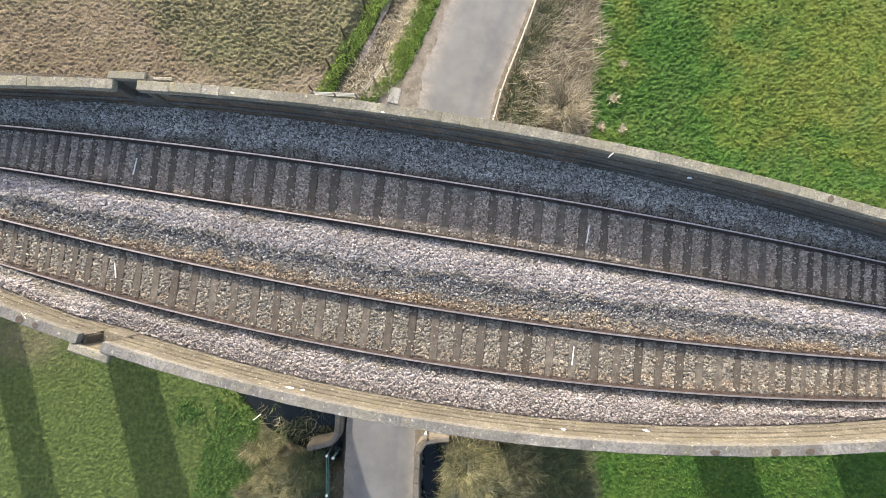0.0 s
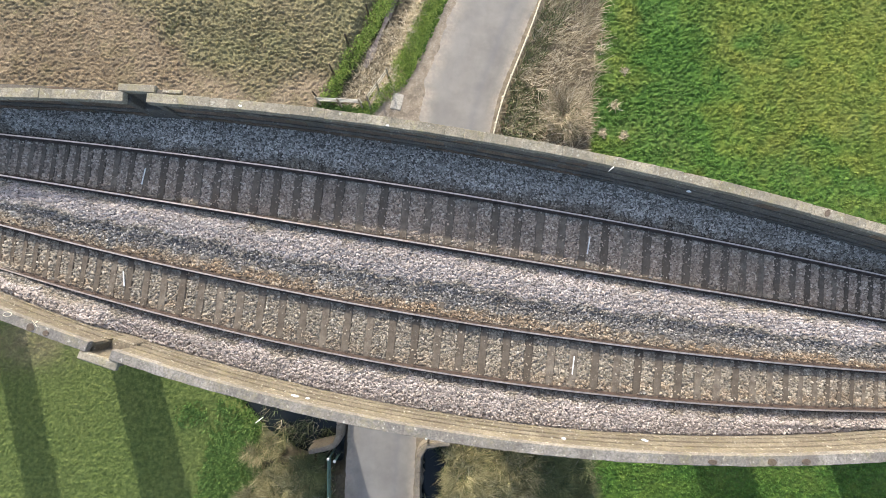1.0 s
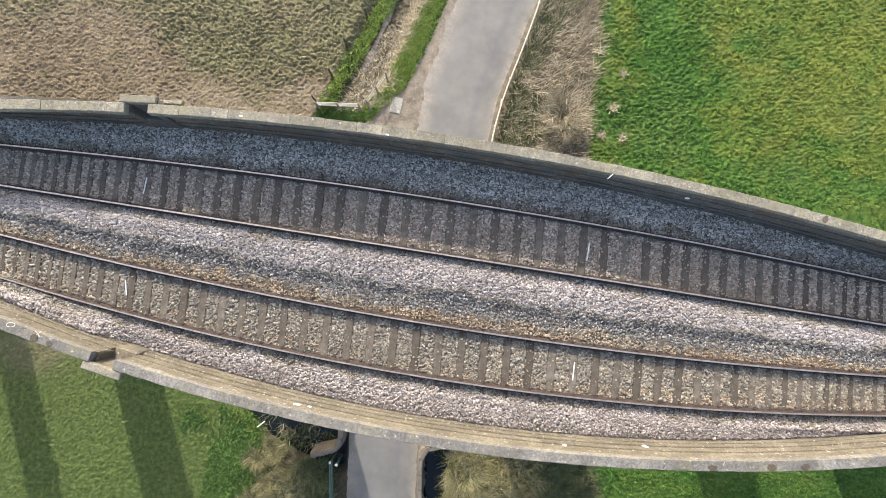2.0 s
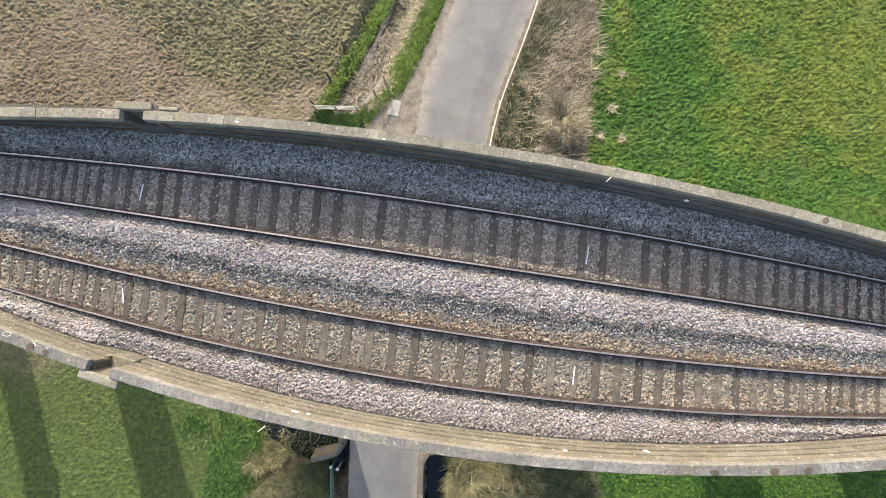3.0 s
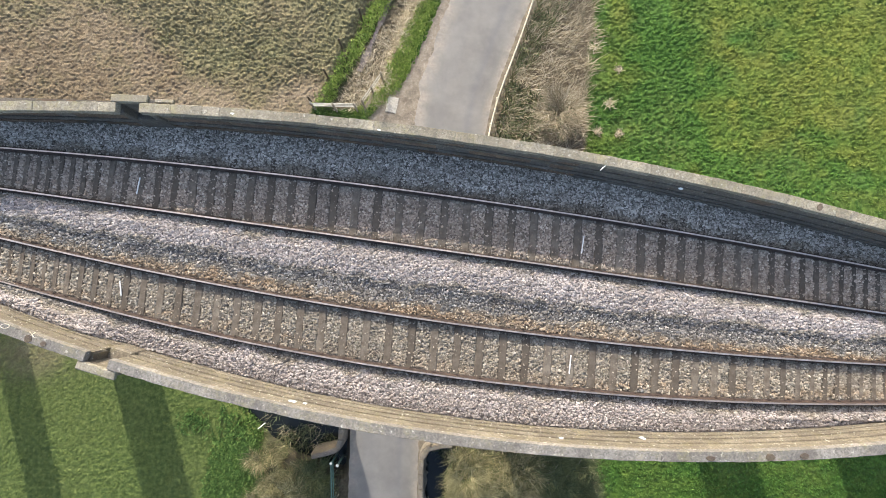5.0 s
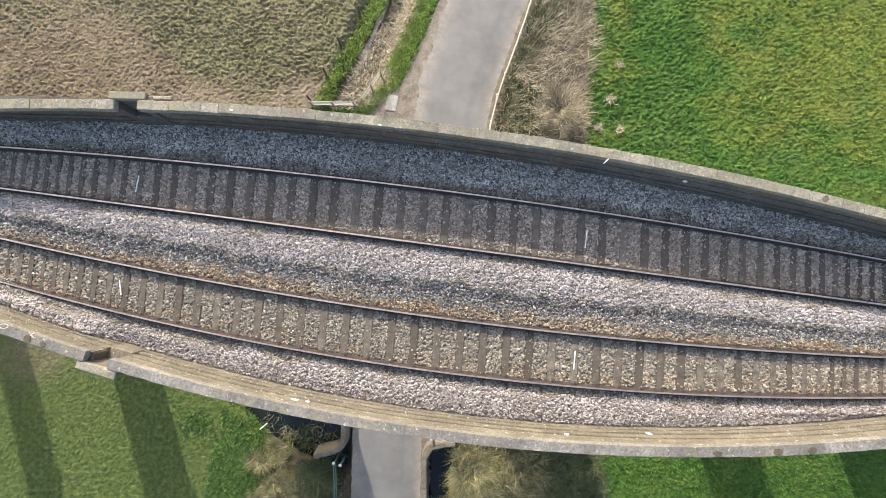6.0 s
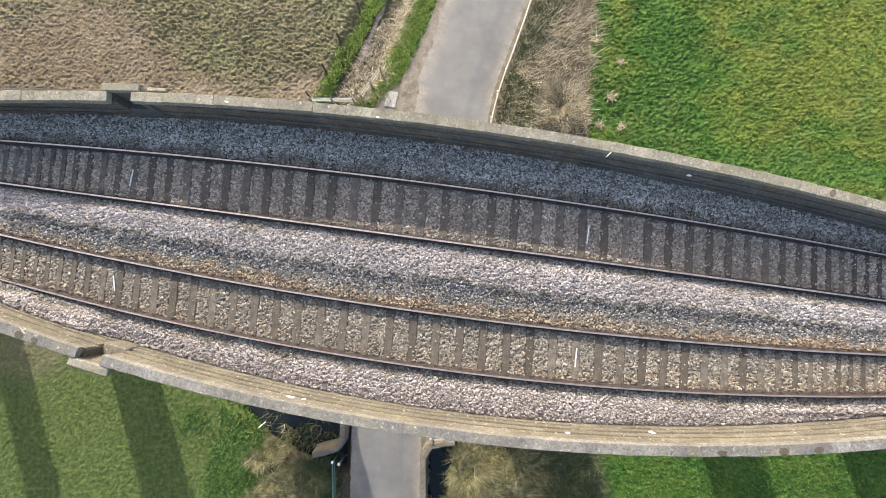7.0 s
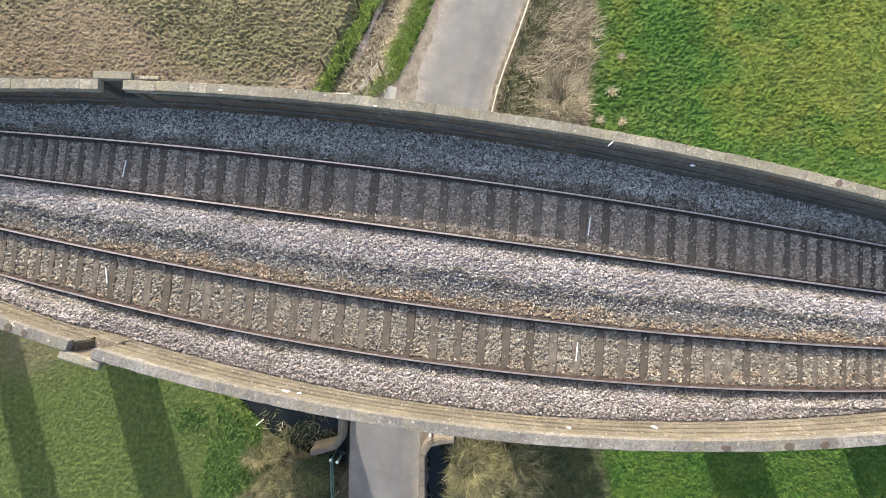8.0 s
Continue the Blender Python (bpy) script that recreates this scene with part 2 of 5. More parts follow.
reed_mat = blade_mat("dry_reed", [(0, (0.08, 0.06, 0.035)), (0.35, (0.235, 0.19, 0.12)), (0.7, (0.43, 0.365, 0.255)), (1, (0.62, 0.55, 0.42))], (0.7, (0.12, 0.10, 0.06), 0.6))
straw_mat = blade_mat("pale_dead_grass", [(0, (0.19, 0.15, 0.095)), (0.5, (0.40, 0.335, 0.225)), (1, (0.62, 0.55, 0.42))])
twig_mat = blade_mat("bare_olive_twig", [(0, (0.055, 0.048, 0.022)), (0.4, (0.17, 0.15, 0.068)), (0.8, (0.33, 0.295, 0.15)), (1, (0.50, 0.45, 0.27))])
bramble_mat = blade_mat("bramble_leaf", [(0, (0.038, 0.05, 0.022)), (0.5, (0.085, 0.105, 0.042)), (1, (0.19, 0.19, 0.095))])
nettle_mat = blade_mat("dark_bank_leaf", [(0, (0.034, 0.072, 0.016)), (0.5, (0.064, 0.122, 0.027)), (1, (0.13, 0.19, 0.05))])
hedge_mat = blade_mat("bright_hedge_leaf", [(0, (0.07, 0.12, 0.02)), (0.5, (0.155, 0.235, 0.04)), (1, (0.30, 0.36, 0.09))])

slab_mat, nt, b = material("pale_slab_concrete", 0.9)
paint(nt, b, ramp(nt, noise_tex(nt, 9, 5, 0.7), [(0.3, (0.22, 0.20, 0.165)), (0.65, (0.40, 0.375, 0.325))]))
bump(nt, b, noise_tex(nt, 40, 3), 0.3, 0.01)

edge_mat, nt, b = material("dirt_road_edge", 0.95)
c = ramp(nt, noise_tex(nt, 2.4, 6, 0.75), [(0.3, (0.10, 0.08, 0.055)), (0.55, (0.17, 0.142, 0.105)), (0.75, (0.26, 0.225, 0.175))])
paint(nt, b, c)
bump(nt, b, noise_tex(nt, 30, 4, 0.8), 0.8, 0.04)

water_mat, nt, b = material("dark_water", 0.08)
b.inputs["Base Color"].default_value = (0.012, 0.014, 0.013, 1)
bump(nt, b, noise_tex(nt, 5, 2), 0.08, 0.02)

ditch_mat, nt, b = material("muddy_ditch_water", 0.18)
paint(nt, b, ramp(nt, noise_tex(nt, 2.5, 4, 0.6), [(0.35, (0.10, 0.082, 0.068)), (0.65, (0.22, 0.185, 0.16))]))
bump(nt, b, noise_tex(nt, 9, 3), 0.15, 0.02)


# ---- mesh helpers ----
rng = np.random.default_rng(7)


def value_noise(x, y, scale, seed=0):
    x, y = np.asarray(x, float) * scale, np.asarray(y, float) * scale
    xi, yi = np.floor(x), np.floor(y)
    fx, fy = x - xi, y - yi
    fx, fy = fx * fx * (3 - 2 * fx), fy * fy * (3 - 2 * fy)

    def corner(a, b):
        v = np.sin(a * 127.1 + b * 311.7 + seed * 74.7) * 43758.5453
        return v - np.floor(v)
    low = corner(xi, yi) * (1 - fx) + corner(xi + 1, yi) * fx
    high = corner(xi, yi + 1) * (1 - fx) + corner(xi + 1, yi + 1) * fx
    return low * (1 - fy) + high * fy


def domes(x, y, size, seed=0):
    """Rounded clumps about size metres across, each with a height of its own from 0.4 to 1; creases between them fall to 0."""
    u, v = np.asarray(x, float) / size, np.asarray(y, float) / size
    iu, iv = np.floor(u), np.floor(v)
    best, tall = np.full(u.shape, 9.0), np.zeros(u.shape)
    for di in (-1, 0, 1):
        for dj in (-1, 0, 1):
            a, c = iu + di, iv + dj
            h = np.sin(a * 127.1 + c * 311.7 + seed * 74.7) * 43758.5453
            h = h - np.floor(h)
            k = np.sin(a * 269.5 + c * 183.3 + seed * 31.9) * 28571.1237
            k = k - np.floor(k)
            d = (u - a - 0.15 - 0.7 * h) ** 2 + (v - c - 0.15 - 0.7 * k) ** 2
            closer = d < best
            best, tall = np.where(closer, d, best), np.where(closer, 0.4 + 0.6 * ((h * 7.3 + k * 3.1) % 1.0), tall)
    return np.clip(1 - best / 0.6, 0, 1) * tall


def mesh(name, verts, faces, mats, slots=None, attrs=None, smooth=False):
    me = bpy.data.meshes.new(name)
    if isinstance(faces, np.ndarray):
        k = faces.shape[1]
        verts = np.asarray(verts, np.float32)
        me.vertices.add(len(verts))
        me.vertices.foreach_set("co", verts.ravel())
        me.loops.add(faces.size)
        me.loops.foreach_set("vertex_index", faces.astype(np.int32).ravel())
        me.polygons.add(len(faces))
        me.polygons.foreach_set("loop_start", np.arange(0, faces.size, k, dtype=np.int32))
        me.update(calc_edges=True)
    else:
        me.from_pydata([tuple(v) for v in verts], [], faces)
    for m in mats if isinstance(mats, (list, tuple)) else [mats]:
        me.materials.append(m)
    if slots is not None:
        me.polygons.foreach_set("material_index", np.asarray(slots, np.int32))
    for key, values in (attrs or {}).items():
        a = me.attributes.new(key, "FLOAT", "POINT")
        a.data.foreach_set("value", np.asarray(values, np.float32))
    if smooth:
        me.polygons.foreach_set("use_smooth", np.ones(len(me.polygons), bool))
    me.validate()
    return me


def under(ob, parent):
    ob.parent = parent
    return ob


def part(name, data, parent, label=""):
    ob = under(new(name, data), parent)
    return tagged(ob, label) if label else ob


def bm_mesh(name, bm, mat):
    bmesh.ops.recalc_face_normals(bm, faces=bm.faces)
    me = bpy.data.meshes.new(name)
    bm.to_mesh(me)
    bm.free()
    me.materials.append(mat)
    return me


def box_mesh(name, sx, sy, sz, mat, bevel=0.02, jitter=0.0, top=1.0):
    bm = bmesh.new()
    bmesh.ops.create_cube(bm, size=1)
    for v in bm.verts:
        k = top if v.co.z > 0 else 1.0
        v.co = Vector((v.co.x * sx * k, v.co.y * sy * k, v.co.z * sz))
    if bevel:
        bmesh.ops.bevel(bm, geom=bm.edges[:], offset=bevel, segments=1, affect="EDGES")
    for v in bm.verts:
        v.co += Vector([random.uniform(-jitter, jitter) for _ in range(3)])
    return bm_mesh(name, bm, mat)


def tube(name, pts, radius, mat, sides=8):
    """A round bar along a line of points."""
    pts = [Vector(p) for p in pts]
    verts, faces = [], []
    for i, p in enumerate(pts):
        way = (pts[min(i + 1, len(pts) - 1)] - pts[max(i - 1, 0)]).normalized()
        a = way.cross(Vector((0, 0, 1)) if abs(way.z) < 0.9 else Vector((1, 0, 0))).normalized()
        c = way.cross(a)
        r = radius[i] if isinstance(radius, (list, tuple)) else radius
        verts += [p + r * (math.cos(2 * math.pi * k / sides) * a + math.sin(2 * math.pi * k / sides) * c) for k in range(sides)]
    for i in range(len(pts) - 1):
        for k in range(sides):
            j = (k + 1) % sides
            faces.append((i * sides + k, i * sides + j, (i + 1) * sides + j, (i + 1) * sides + k))
    faces += [tuple(range(sides))[::-1], tuple(range((len(pts) - 1) * sides, len(pts) * sides))]
    return mesh(name, verts, faces, mat, smooth=True)


def sweep(name, xs, line_fn, profile, mats, slots=None, closed=True):
    """A profile of (offset towards north, height) carried along a plan line y = line_fn(x)."""
    n, k = len(xs), len(profile)
    ys = line_fn(xs)
    slope = np.gradient(ys, xs)
    nx, ny = -slope / np.hypot(1, slope), 1 / np.hypot(1, slope)
    verts = np.array([[(x + o * a, y + o * c, z) for o, z in profile] for x, y, a, c in zip(xs, ys, nx, ny)]).reshape(-1, 3)
    faces, mat_ids = [], []
    for i in range(n - 1):
        for j in range(k if closed else k - 1):
            q = (j + 1) % k
            faces.append((i * k + j, (i + 1) * k + j, (i + 1) * k + q, i * k + q))
            mat_ids.append(slots[j] if slots else 0)
    if closed:
        faces += [tuple(range(k))[::-1], tuple(range((n - 1) * k, n * k))]
        mat_ids += [0, 0]
    me = mesh(name, verts, faces, mats, mat_ids)
    bm = bmesh.new()
    bm.from_mesh(me)
    bmesh.ops.recalc_face_normals(bm, faces=bm.faces)
    bm.to_mesh(me)
    bm.free()
    return me


def blades(name, base, length, width, lean, mat, segments=2, bend=0.5, heading=None, attrs=None):
    """Many grass blades or twigs: tapered bent strips, one island each."""
    n = len(base)
    az = rng.uniform(0, 2 * np.pi, n) if heading is None else heading
    flat = np.stack([np.cos(az), np.sin(az), np.zeros(n)], 1)
    side = np.stack([-np.sin(az), np.cos(az), np.zeros(n)], 1)
    tilt = np.clip(rng.normal(lean, 0.25, n), 0.05, 1.5)
    verts = np.zeros((n, segments * 2 + 1, 3))
    p = base.copy()
    for s in range(segments + 1):
        a = tilt + bend * s / segments
        w = width * (1 - s / segments)
        if s < segments:
            verts[:, 2 * s] = p - side * w[:, None] / 2
            verts[:, 2 * s + 1] = p + side * w[:, None] / 2
        else:
            verts[:, 2 * s] = p
        step = (length / segments)[:, None]
        p = p + step * (flat * np.sin(a)[:, None] + np.array([0, 0, 1.0]) * np.cos(a)[:, None])
    k = segments * 2 + 1
    tri = []
    for s in range(segments - 1):
        tri += [(2 * s, 2 * s + 1, 2 * s + 3), (2 * s, 2 * s + 3, 2 * s + 2)]
    tri.append((2 * segments - 2, 2 * segments - 1, 2 * segments))
    tri = np.array(tri)
    faces = (tri[None] + (np.arange(n) * k)[:, None, None]).reshape(-1, 3)
    return mesh(name, verts.reshape(-1, 3), faces, mat, attrs={key: np.repeat(v, k) for key, v in (attrs or {}).items()})


# ---- plan of the viaduct ----
# Each line across the deck is y = a + b x + c g(x): bowed about the middle to fit the camera's wide view, straight
# further out.
def g(x):
    x = np.abs(np.asarray(x, float))
    far = np.clip(x, 12.0, 20.0) - 12.0
    return np.minimum(x, 12.0) ** 2 + 24.0 * far - 1.5 * far ** 2


def plan_line(a, b, c):
    return lambda x: a + b * np.asarray(x, float) + c * g(x)


RAIL_N1, RAIL_N2 = plan_line(2.800, -0.1620, -0.00245), plan_line(1.244, -0.1630, -0.00012)
RAIL_S1, RAIL_S2 = plan_line(-0.749, -0.1609, 0.00381), plan_line(-2.212, -0.1538, 0.00611)
COPE_N, COPE_S = plan_line(4.147, -0.1610, -0.00640), plan_line(-3.473, -0.1490, 0.01030)   # middles of the copings
FACE_N, FACE_S = plan_line(4.030, -0.1705, -0.00550), plan_line(-3.360, -0.1505, 0.01000)    # inner faces of the parapets
WEST, EAST, RAIL_TOP = -60.0, 57.0, 16.0
XS = np.concatenate([np.arange(WEST, -20, 2.0), np.arange(-20, 20, 0.5), np.arange(20, EAST + 0.1, 2.0)])
PIERS = [-59.4, -49.4, -39.4, -29.75, -21.94, -11.0, 2.9, 14.1, 22.9, 34.0, 45.0, 56.0]
PIER_HALF = [1.2, 1.2, 1.2, 0.52, 0.96, 1.25, 1.3, 1.15, 1.45, 1.2, 1.2, 1.2]
NICHE_N, NICHE_S = -8.03, -8.62      # refuges in the two parapets

viaduct = tagged(new("viaduct"), "stone and brick railway viaduct with low parapets carrying two tracks", "viaduct", kind="structure")

# piers and arches
for x, hw in zip(PIERS, PIER_HALF):
    n, s = float(COPE_N(x)) - 0.1, float(COPE_S(x)) + 0.1
    bm = bmesh.new()
    rings = [(hw + 0.15, 0.15, -0.6), (hw + 0.15, 0.15, 0.6), (hw + 0.06, 0.05, 0.62), (hw, 0.0, 9.7), (hw + 0.12, 0.14, 9.75), (hw + 0.12, 0.14, 10.15), (hw, 0.0, 10.2)]
    loops = [[bm.verts.new((sx * w, (n + o if sy > 0 else s - o), z)) for sx, sy in ((-1, -1), (1, -1), (1, 1), (-1, 1))] for w, o, z in rings]
    for a, c in zip(loops, loops[1:]):
        for i in range(4):
            bm.faces.new((a[i], a[(i + 1) % 4], c[(i + 1) % 4], c[i]))
    bm.faces.new(loops[0][::-1])
    bm.faces.new(loops[-1])
    part("pier", bm_mesh("pier", bm, brick_mat), viaduct).location.x = x
for x0, x1, h0, h1 in zip(PIERS, PIERS[1:], PIER_HALF, PIER_HALF[1:]):
    bm = bmesh.new()
    ts = np.linspace(-1, 1, 21)
    half, mid = (x1 - h1 - x0 - h0) / 2, (x0 + h0 + x1 - h1) / 2
    cols = [(x0, 10.2)] + [(mid + half * t, 10.2 + 4.2 * math.sqrt(max(0.0, 1 - t * t))) for t in ts] + [(x1, 10.2)]
    ring = []
    for x, z in cols:
        n, s = float(COPE_N(x)) - 0.1, float(COPE_S(x)) + 0.1
        ring.append([bm.verts.new(v) for v in ((x, s, z), (x, n, z), (x, n, 15.4), (x, s, 15.4))])
    for a, c in zip(ring, ring[1:]):
        for i in range(4):
            bm.faces.new((a[i], a[(i + 1) % 4], c[(i + 1) % 4], c[i]))
    part("arch", bm_mesh("arch", bm, brick_mat), viaduct)

# ballast bed: stations across the deck, from the south parapet to the north one
def stations(x):
    ls, s2, s1, n2, n1, ln = FACE_S(x) - 0.05, RAIL_S2(x), RAIL_S1(x), RAIL_N2(x), RAIL_N1(x), FACE_N(x) + 0.05
    six = n2 - s1
    return [(ls, 15.79), (ls + 0.16, 15.81), (ls + 0.4, 15.87), (s2 - 0.45, 15.89), (s2 - 0.12, 15.84), (s2 + 0.15, 15.83), ((s1 + s2) / 2, 15.825), (s1 - 0.15, 15.83),
            (s1 + 0.12, 15.84), (s1 + 0.2 * six, 15.83), (s1 + 0.36 * six, 15.82), (s1 + 0.52 * six, 15.91), (s1 + 0.75 * six, 15.93), (n2 - 0.12, 15.84), (n2 + 0.15, 15.83),
            ((n1 + n2) / 2, 15.825), (n1 - 0.15, 15.83), (n1 + 0.12, 15.84), (n1 + 0.4, 15.86), (ln - 0.3, 15.83), (ln, 15.80)]


def bed_height(x, y):
    st = stations(x)
    yy, zz = np.stack([np.broadcast_to(s[0], x.shape) for s in st]), np.array([s[1] for s in st])
    out = np.full(x.shape, zz[0])
    for i in range(len(st) - 1):
        t = np.clip((y - yy[i]) / np.maximum(yy[i + 1] - yy[i], 1e-4), 0, 1)
        out = np.where(y >= yy[i], zz[i] + t * (zz[i + 1] - zz[i]), out)
    heap = np.clip((-8.9 - x) / 0.9, 0, 1) * np.clip((FACE_S(x) + 0.75 - y) / 0.6, 0, 1)
    return out + 0.32 * heap


def bed_zones(x, y):
    """How freshly laid, sooty or rusty the stone is at a place on the deck, and how far it is paled to lift shade."""
    s2, s1, n2, n1 = RAIL_S2(x), RAIL_S1(x), RAIL_N2(x), RAIL_N1(x)
    ragged = (value_noise(x, y, 2.2, 3) - 0.5) * 0.30 + (value_noise(x, y, 6.0, 4) - 0.5) * 0.15

    def within(lo, hi, soft=0.09):
        v = y + ragged
        return np.clip((v - lo) / soft, 0, 1) * np.clip((hi - v) / soft, 0, 1)
    w = n2 - s1
    fresh_or_lifted = np.maximum(within(s1 + 0.46 * w, n2 - 0.16, 0.16), within(s2 - 3.0, s2 - 0.22, 0.14))
    # Shade on the north strip and track is lifted here through the colour.
    shade_lift = np.maximum(0.95 * within(n1 + 0.12, n1 + 3.0, 0.3), 0.3 * within(n2 + 0.1, n1, 0.3))
    # North track: paler stone colour makes up for the parapet's shade.
    fresh_or_lifted = np.maximum(fresh_or_lifted, 0.85 * within(n2 + 0.05, n1, 0.3))
    sooty = np.maximum(within(s1 + 0.17 * w, s1 + 0.48 * w, 0.14), within(n1 + 0.05, n1 + 0.35, 0.2) * 0.4)
    # The outer rail's cast shadow, painted as a dark strip of stones.
    sooty = np.maximum(sooty, 0.75 * within(s2 - 0.22, s2 + 0.05))
    rust = np.maximum(within(s1 - 0.05, s1 + 0.20 * w, 0.12) * 0.85, 0.5 * within(s2, s2 + 0.45, 0.2))
    rust = np.maximum(rust, 0.06 * within(n2 - 0.1, n2 + 0.35, 0.2)) * (0.55 + 0.9 * value_noise(x, y, 0.7, 9)).clip(0, 1.2)
    rust = np.maximum(rust, 0.5 * within(n2 + 0.05, n1 - 0.05, 0.2))
    rust = np.maximum(rust, 0.3 * within(n1 + 0.02, n1 + 0.3, 0.15))
    return fresh_or_lifted, sooty, rust.clip(0, 1), shade_lift


cols = 64
gx = np.concatenate([np.arange(WEST, -16, 1.5), np.arange(-16, 16, 0.12), np.arange(16, EAST + 0.1, 1.5)])
lo, hi = FACE_S(gx) - 0.05, FACE_N(gx) + 0.05
gy = lo[:, None] + (hi - lo)[:, None] * np.linspace(0, 1, cols)[None]
gxx = np.repeat(gx[:, None], cols, 1)
gz = np.stack([bed_height(gxx[:, i], gy[:, i]) for i in range(cols)], 1) - 0.032 + 0.03 * value_noise(gxx, gy, 3.0, 5)
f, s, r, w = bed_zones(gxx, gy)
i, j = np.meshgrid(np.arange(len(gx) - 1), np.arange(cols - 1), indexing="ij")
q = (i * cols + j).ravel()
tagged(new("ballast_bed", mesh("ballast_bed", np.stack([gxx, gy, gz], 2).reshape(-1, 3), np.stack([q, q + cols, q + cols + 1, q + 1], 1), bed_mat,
                                     attrs={"fresh_or_lifted": f.ravel(), "sooty": s.ravel(), "rust": r.ravel(), "shade_lift": w.ravel()}, smooth=True)),
             "compacted grey-brown ballast bed between the parapets", "ballast", kind="structure")


# ---- tracks ----
def sleeper_places(first, step0=0.634, shrink=0.00074):
    out = [(first, step0)]
    for way in (1, -1):
        x, n = first, 0
        while WEST + 1 < x < EAST - 1:
            step = max(step0 - shrink * (n + 0.5) ** 2, 0.33) if n < 26 else 0.55
            x, n = x + way * step, n + 1
            out.append((x, step))
    return sorted(out)


sleeper_bm = bmesh.new()
bmesh.ops.create_cube(sleeper_bm, size=1)
for v in sleeper_bm.verts:
    v.co = Vector((v.co.x * (0.225 if v.co.z > 0 else 0.27), v.co.y * 2.42, v.co.z * 0.2))
bmesh.ops.bevel(sleeper_bm, geom=sleeper_bm.edges[:], offset=0.02, segments=1, affect="EDGES")
sleeper_mesh = bm_mesh("sleeper", sleeper_bm, sleeper_mat)
clip_mesh = tube("rail_clip", [(0, -0.05, 0), (0.05, -0.02, 0.03), (0.04, 0.05, 0.035), (-0.04, 0.05, 0.03), (-0.05, 0.0, 0.01)], 0.011, rust_mat, 5)
RAIL_PROFILE = [(-0.07, -0.159), (0.07, -0.159), (0.07, -0.147), (0.012, -0.128), (0.012, -0.045), (0.031, -0.034), (0.031, -0.010), (0.021, 0.0), (-0.021, 0.0), (-0.031, -0.010), (-0.031, -0.034), (-0.012, -0.045), (-0.012, -0.128), (-0.07, -0.147)]
RAIL_SLOTS = [0, 0, 0, 0, 0, 0, 0, 1, 0, 0, 0, 0, 0, 0]
SLEEPERS = {}
RX = np.concatenate([np.arange(WEST, -18, 2.0), np.arange(-18, 18, 0.4), np.arange(18, EAST + 0.1, 2.0)])
for upper, lower, first, words in ((RAIL_N1, RAIL_N2, 0.0976, "railway track beside the shaded parapet, worn rails on concrete sleepers"),
                                   (RAIL_S1, RAIL_S2, -0.246, "railway track beside the sunlit parapet, brown rails on concrete sleepers")):
    track = tagged(new("railway_track"), words, "railway track", "tracks on the viaduct")
    for fn in (upper, lower):
        part("rail", sweep("rail", RX, fn, [(o, RAIL_TOP + z) for o, z in RAIL_PROFILE], [rust_mat, shine_mat], RAIL_SLOTS), track, "running rail with a worn steel head and rusty web")
    places = sleeper_places(first)
    SLEEPERS[words] = places
    for x, step in places:
        mid = (float(upper(x)) + float(lower(x))) / 2
        gauge = float(upper(x)) - float(lower(x))
        turn = math.degrees(math.atan(0.14)) * -1 + random.uniform(-0.8, 0.8)
        ob = part("sleeper", sleeper_mesh, track)
        ob.matrix_basis = pose(x, mid, 15.745 + random.uniform(-0.006, 0.004), 0, 0, turn + 2.5) @ Matrix.Diagonal((min(1.0, step / 0.56), gauge / 1.5, 1, 1))
        if abs(x) < 13:
            for fn in (upper, lower):
                for side in (-1, 1):
                    clip = part("rail_clip", clip_mesh, track)
                    clip.matrix_basis = pose(x, float(fn(x)) + side * 0.085, 15.848, 0, 0, 0 if side < 0 else 180) @ Matrix.Diagonal((0.7, 0.6, 0.8, 1))

# white marker strips fixed to four sleepers
for ax, ay, bx, by in ((-8.59, 3.52, -8.68, 3.04), (4.04, 1.57, 3.95, 1.07), (3.54, -1.74, 3.47, -2.24), (-9.08, 0.57, -9.03, 0.15)):
    ob = tagged(new("marker_strip", box_mesh("marker_strip", 0.032, math.hypot(ax - bx, ay - by), 0.025, white_mat, 0.006)), "thin white marker strip lying on a concrete sleeper", "marker", "white strips between the rails")
    ob.matrix_basis = pose((ax + bx) / 2, (ay + by) / 2, 15.868, 0, 0, -math.degrees(math.atan2(ax - bx, ay - by)))

# loose stones
count = 235000
sx = rng.uniform(-14.2, 14.2, count)
slo, shi = FACE_S(sx) + 0.08, FACE_N(sx) - 0.02
sy = slo + (shi - slo) * rng.uniform(0, 1, count)
keep = np.ones(count, bool)
for fn in (RAIL_N1, RAIL_N2, RAIL_S1, RAIL_S2):
    keep &= np.abs(sy - fn(sx)) > 0.085
for (upper, lower), places in zip(((RAIL_N1, RAIL_N2), (RAIL_S1, RAIL_S2)), SLEEPERS.values()):
    inside = (sy < upper(sx) + 0.05) & (sy > lower(sx) - 0.05)
    px = np.array([p[0] for p in places])
    pw = np.array([min(1.0, p[1] / 0.56) for p in places])
    along = sx - 0.11 * (sy - (upper(sx) + lower(sx)) / 2)
    near = np.abs(px[None] - along[:, None])
    which = near.argmin(1)
    ragged = 0.085 + 0.06 * value_noise(sx, sy, 5.0, 61)
    on = inside & (near[np.arange(count), which] < ragged * pw[which])
    ends = np.clip(1 - np.minimum(upper(sx) - sy, sy - lower(sx)) / 0.3, 0, 1)
    keep &= ~(on & (rng.uniform(0, 1, count) > (0.16 if upper is RAIL_N1 else 0.08) + 0.3 * ends))
sx, sy = sx[keep], sy[keep]
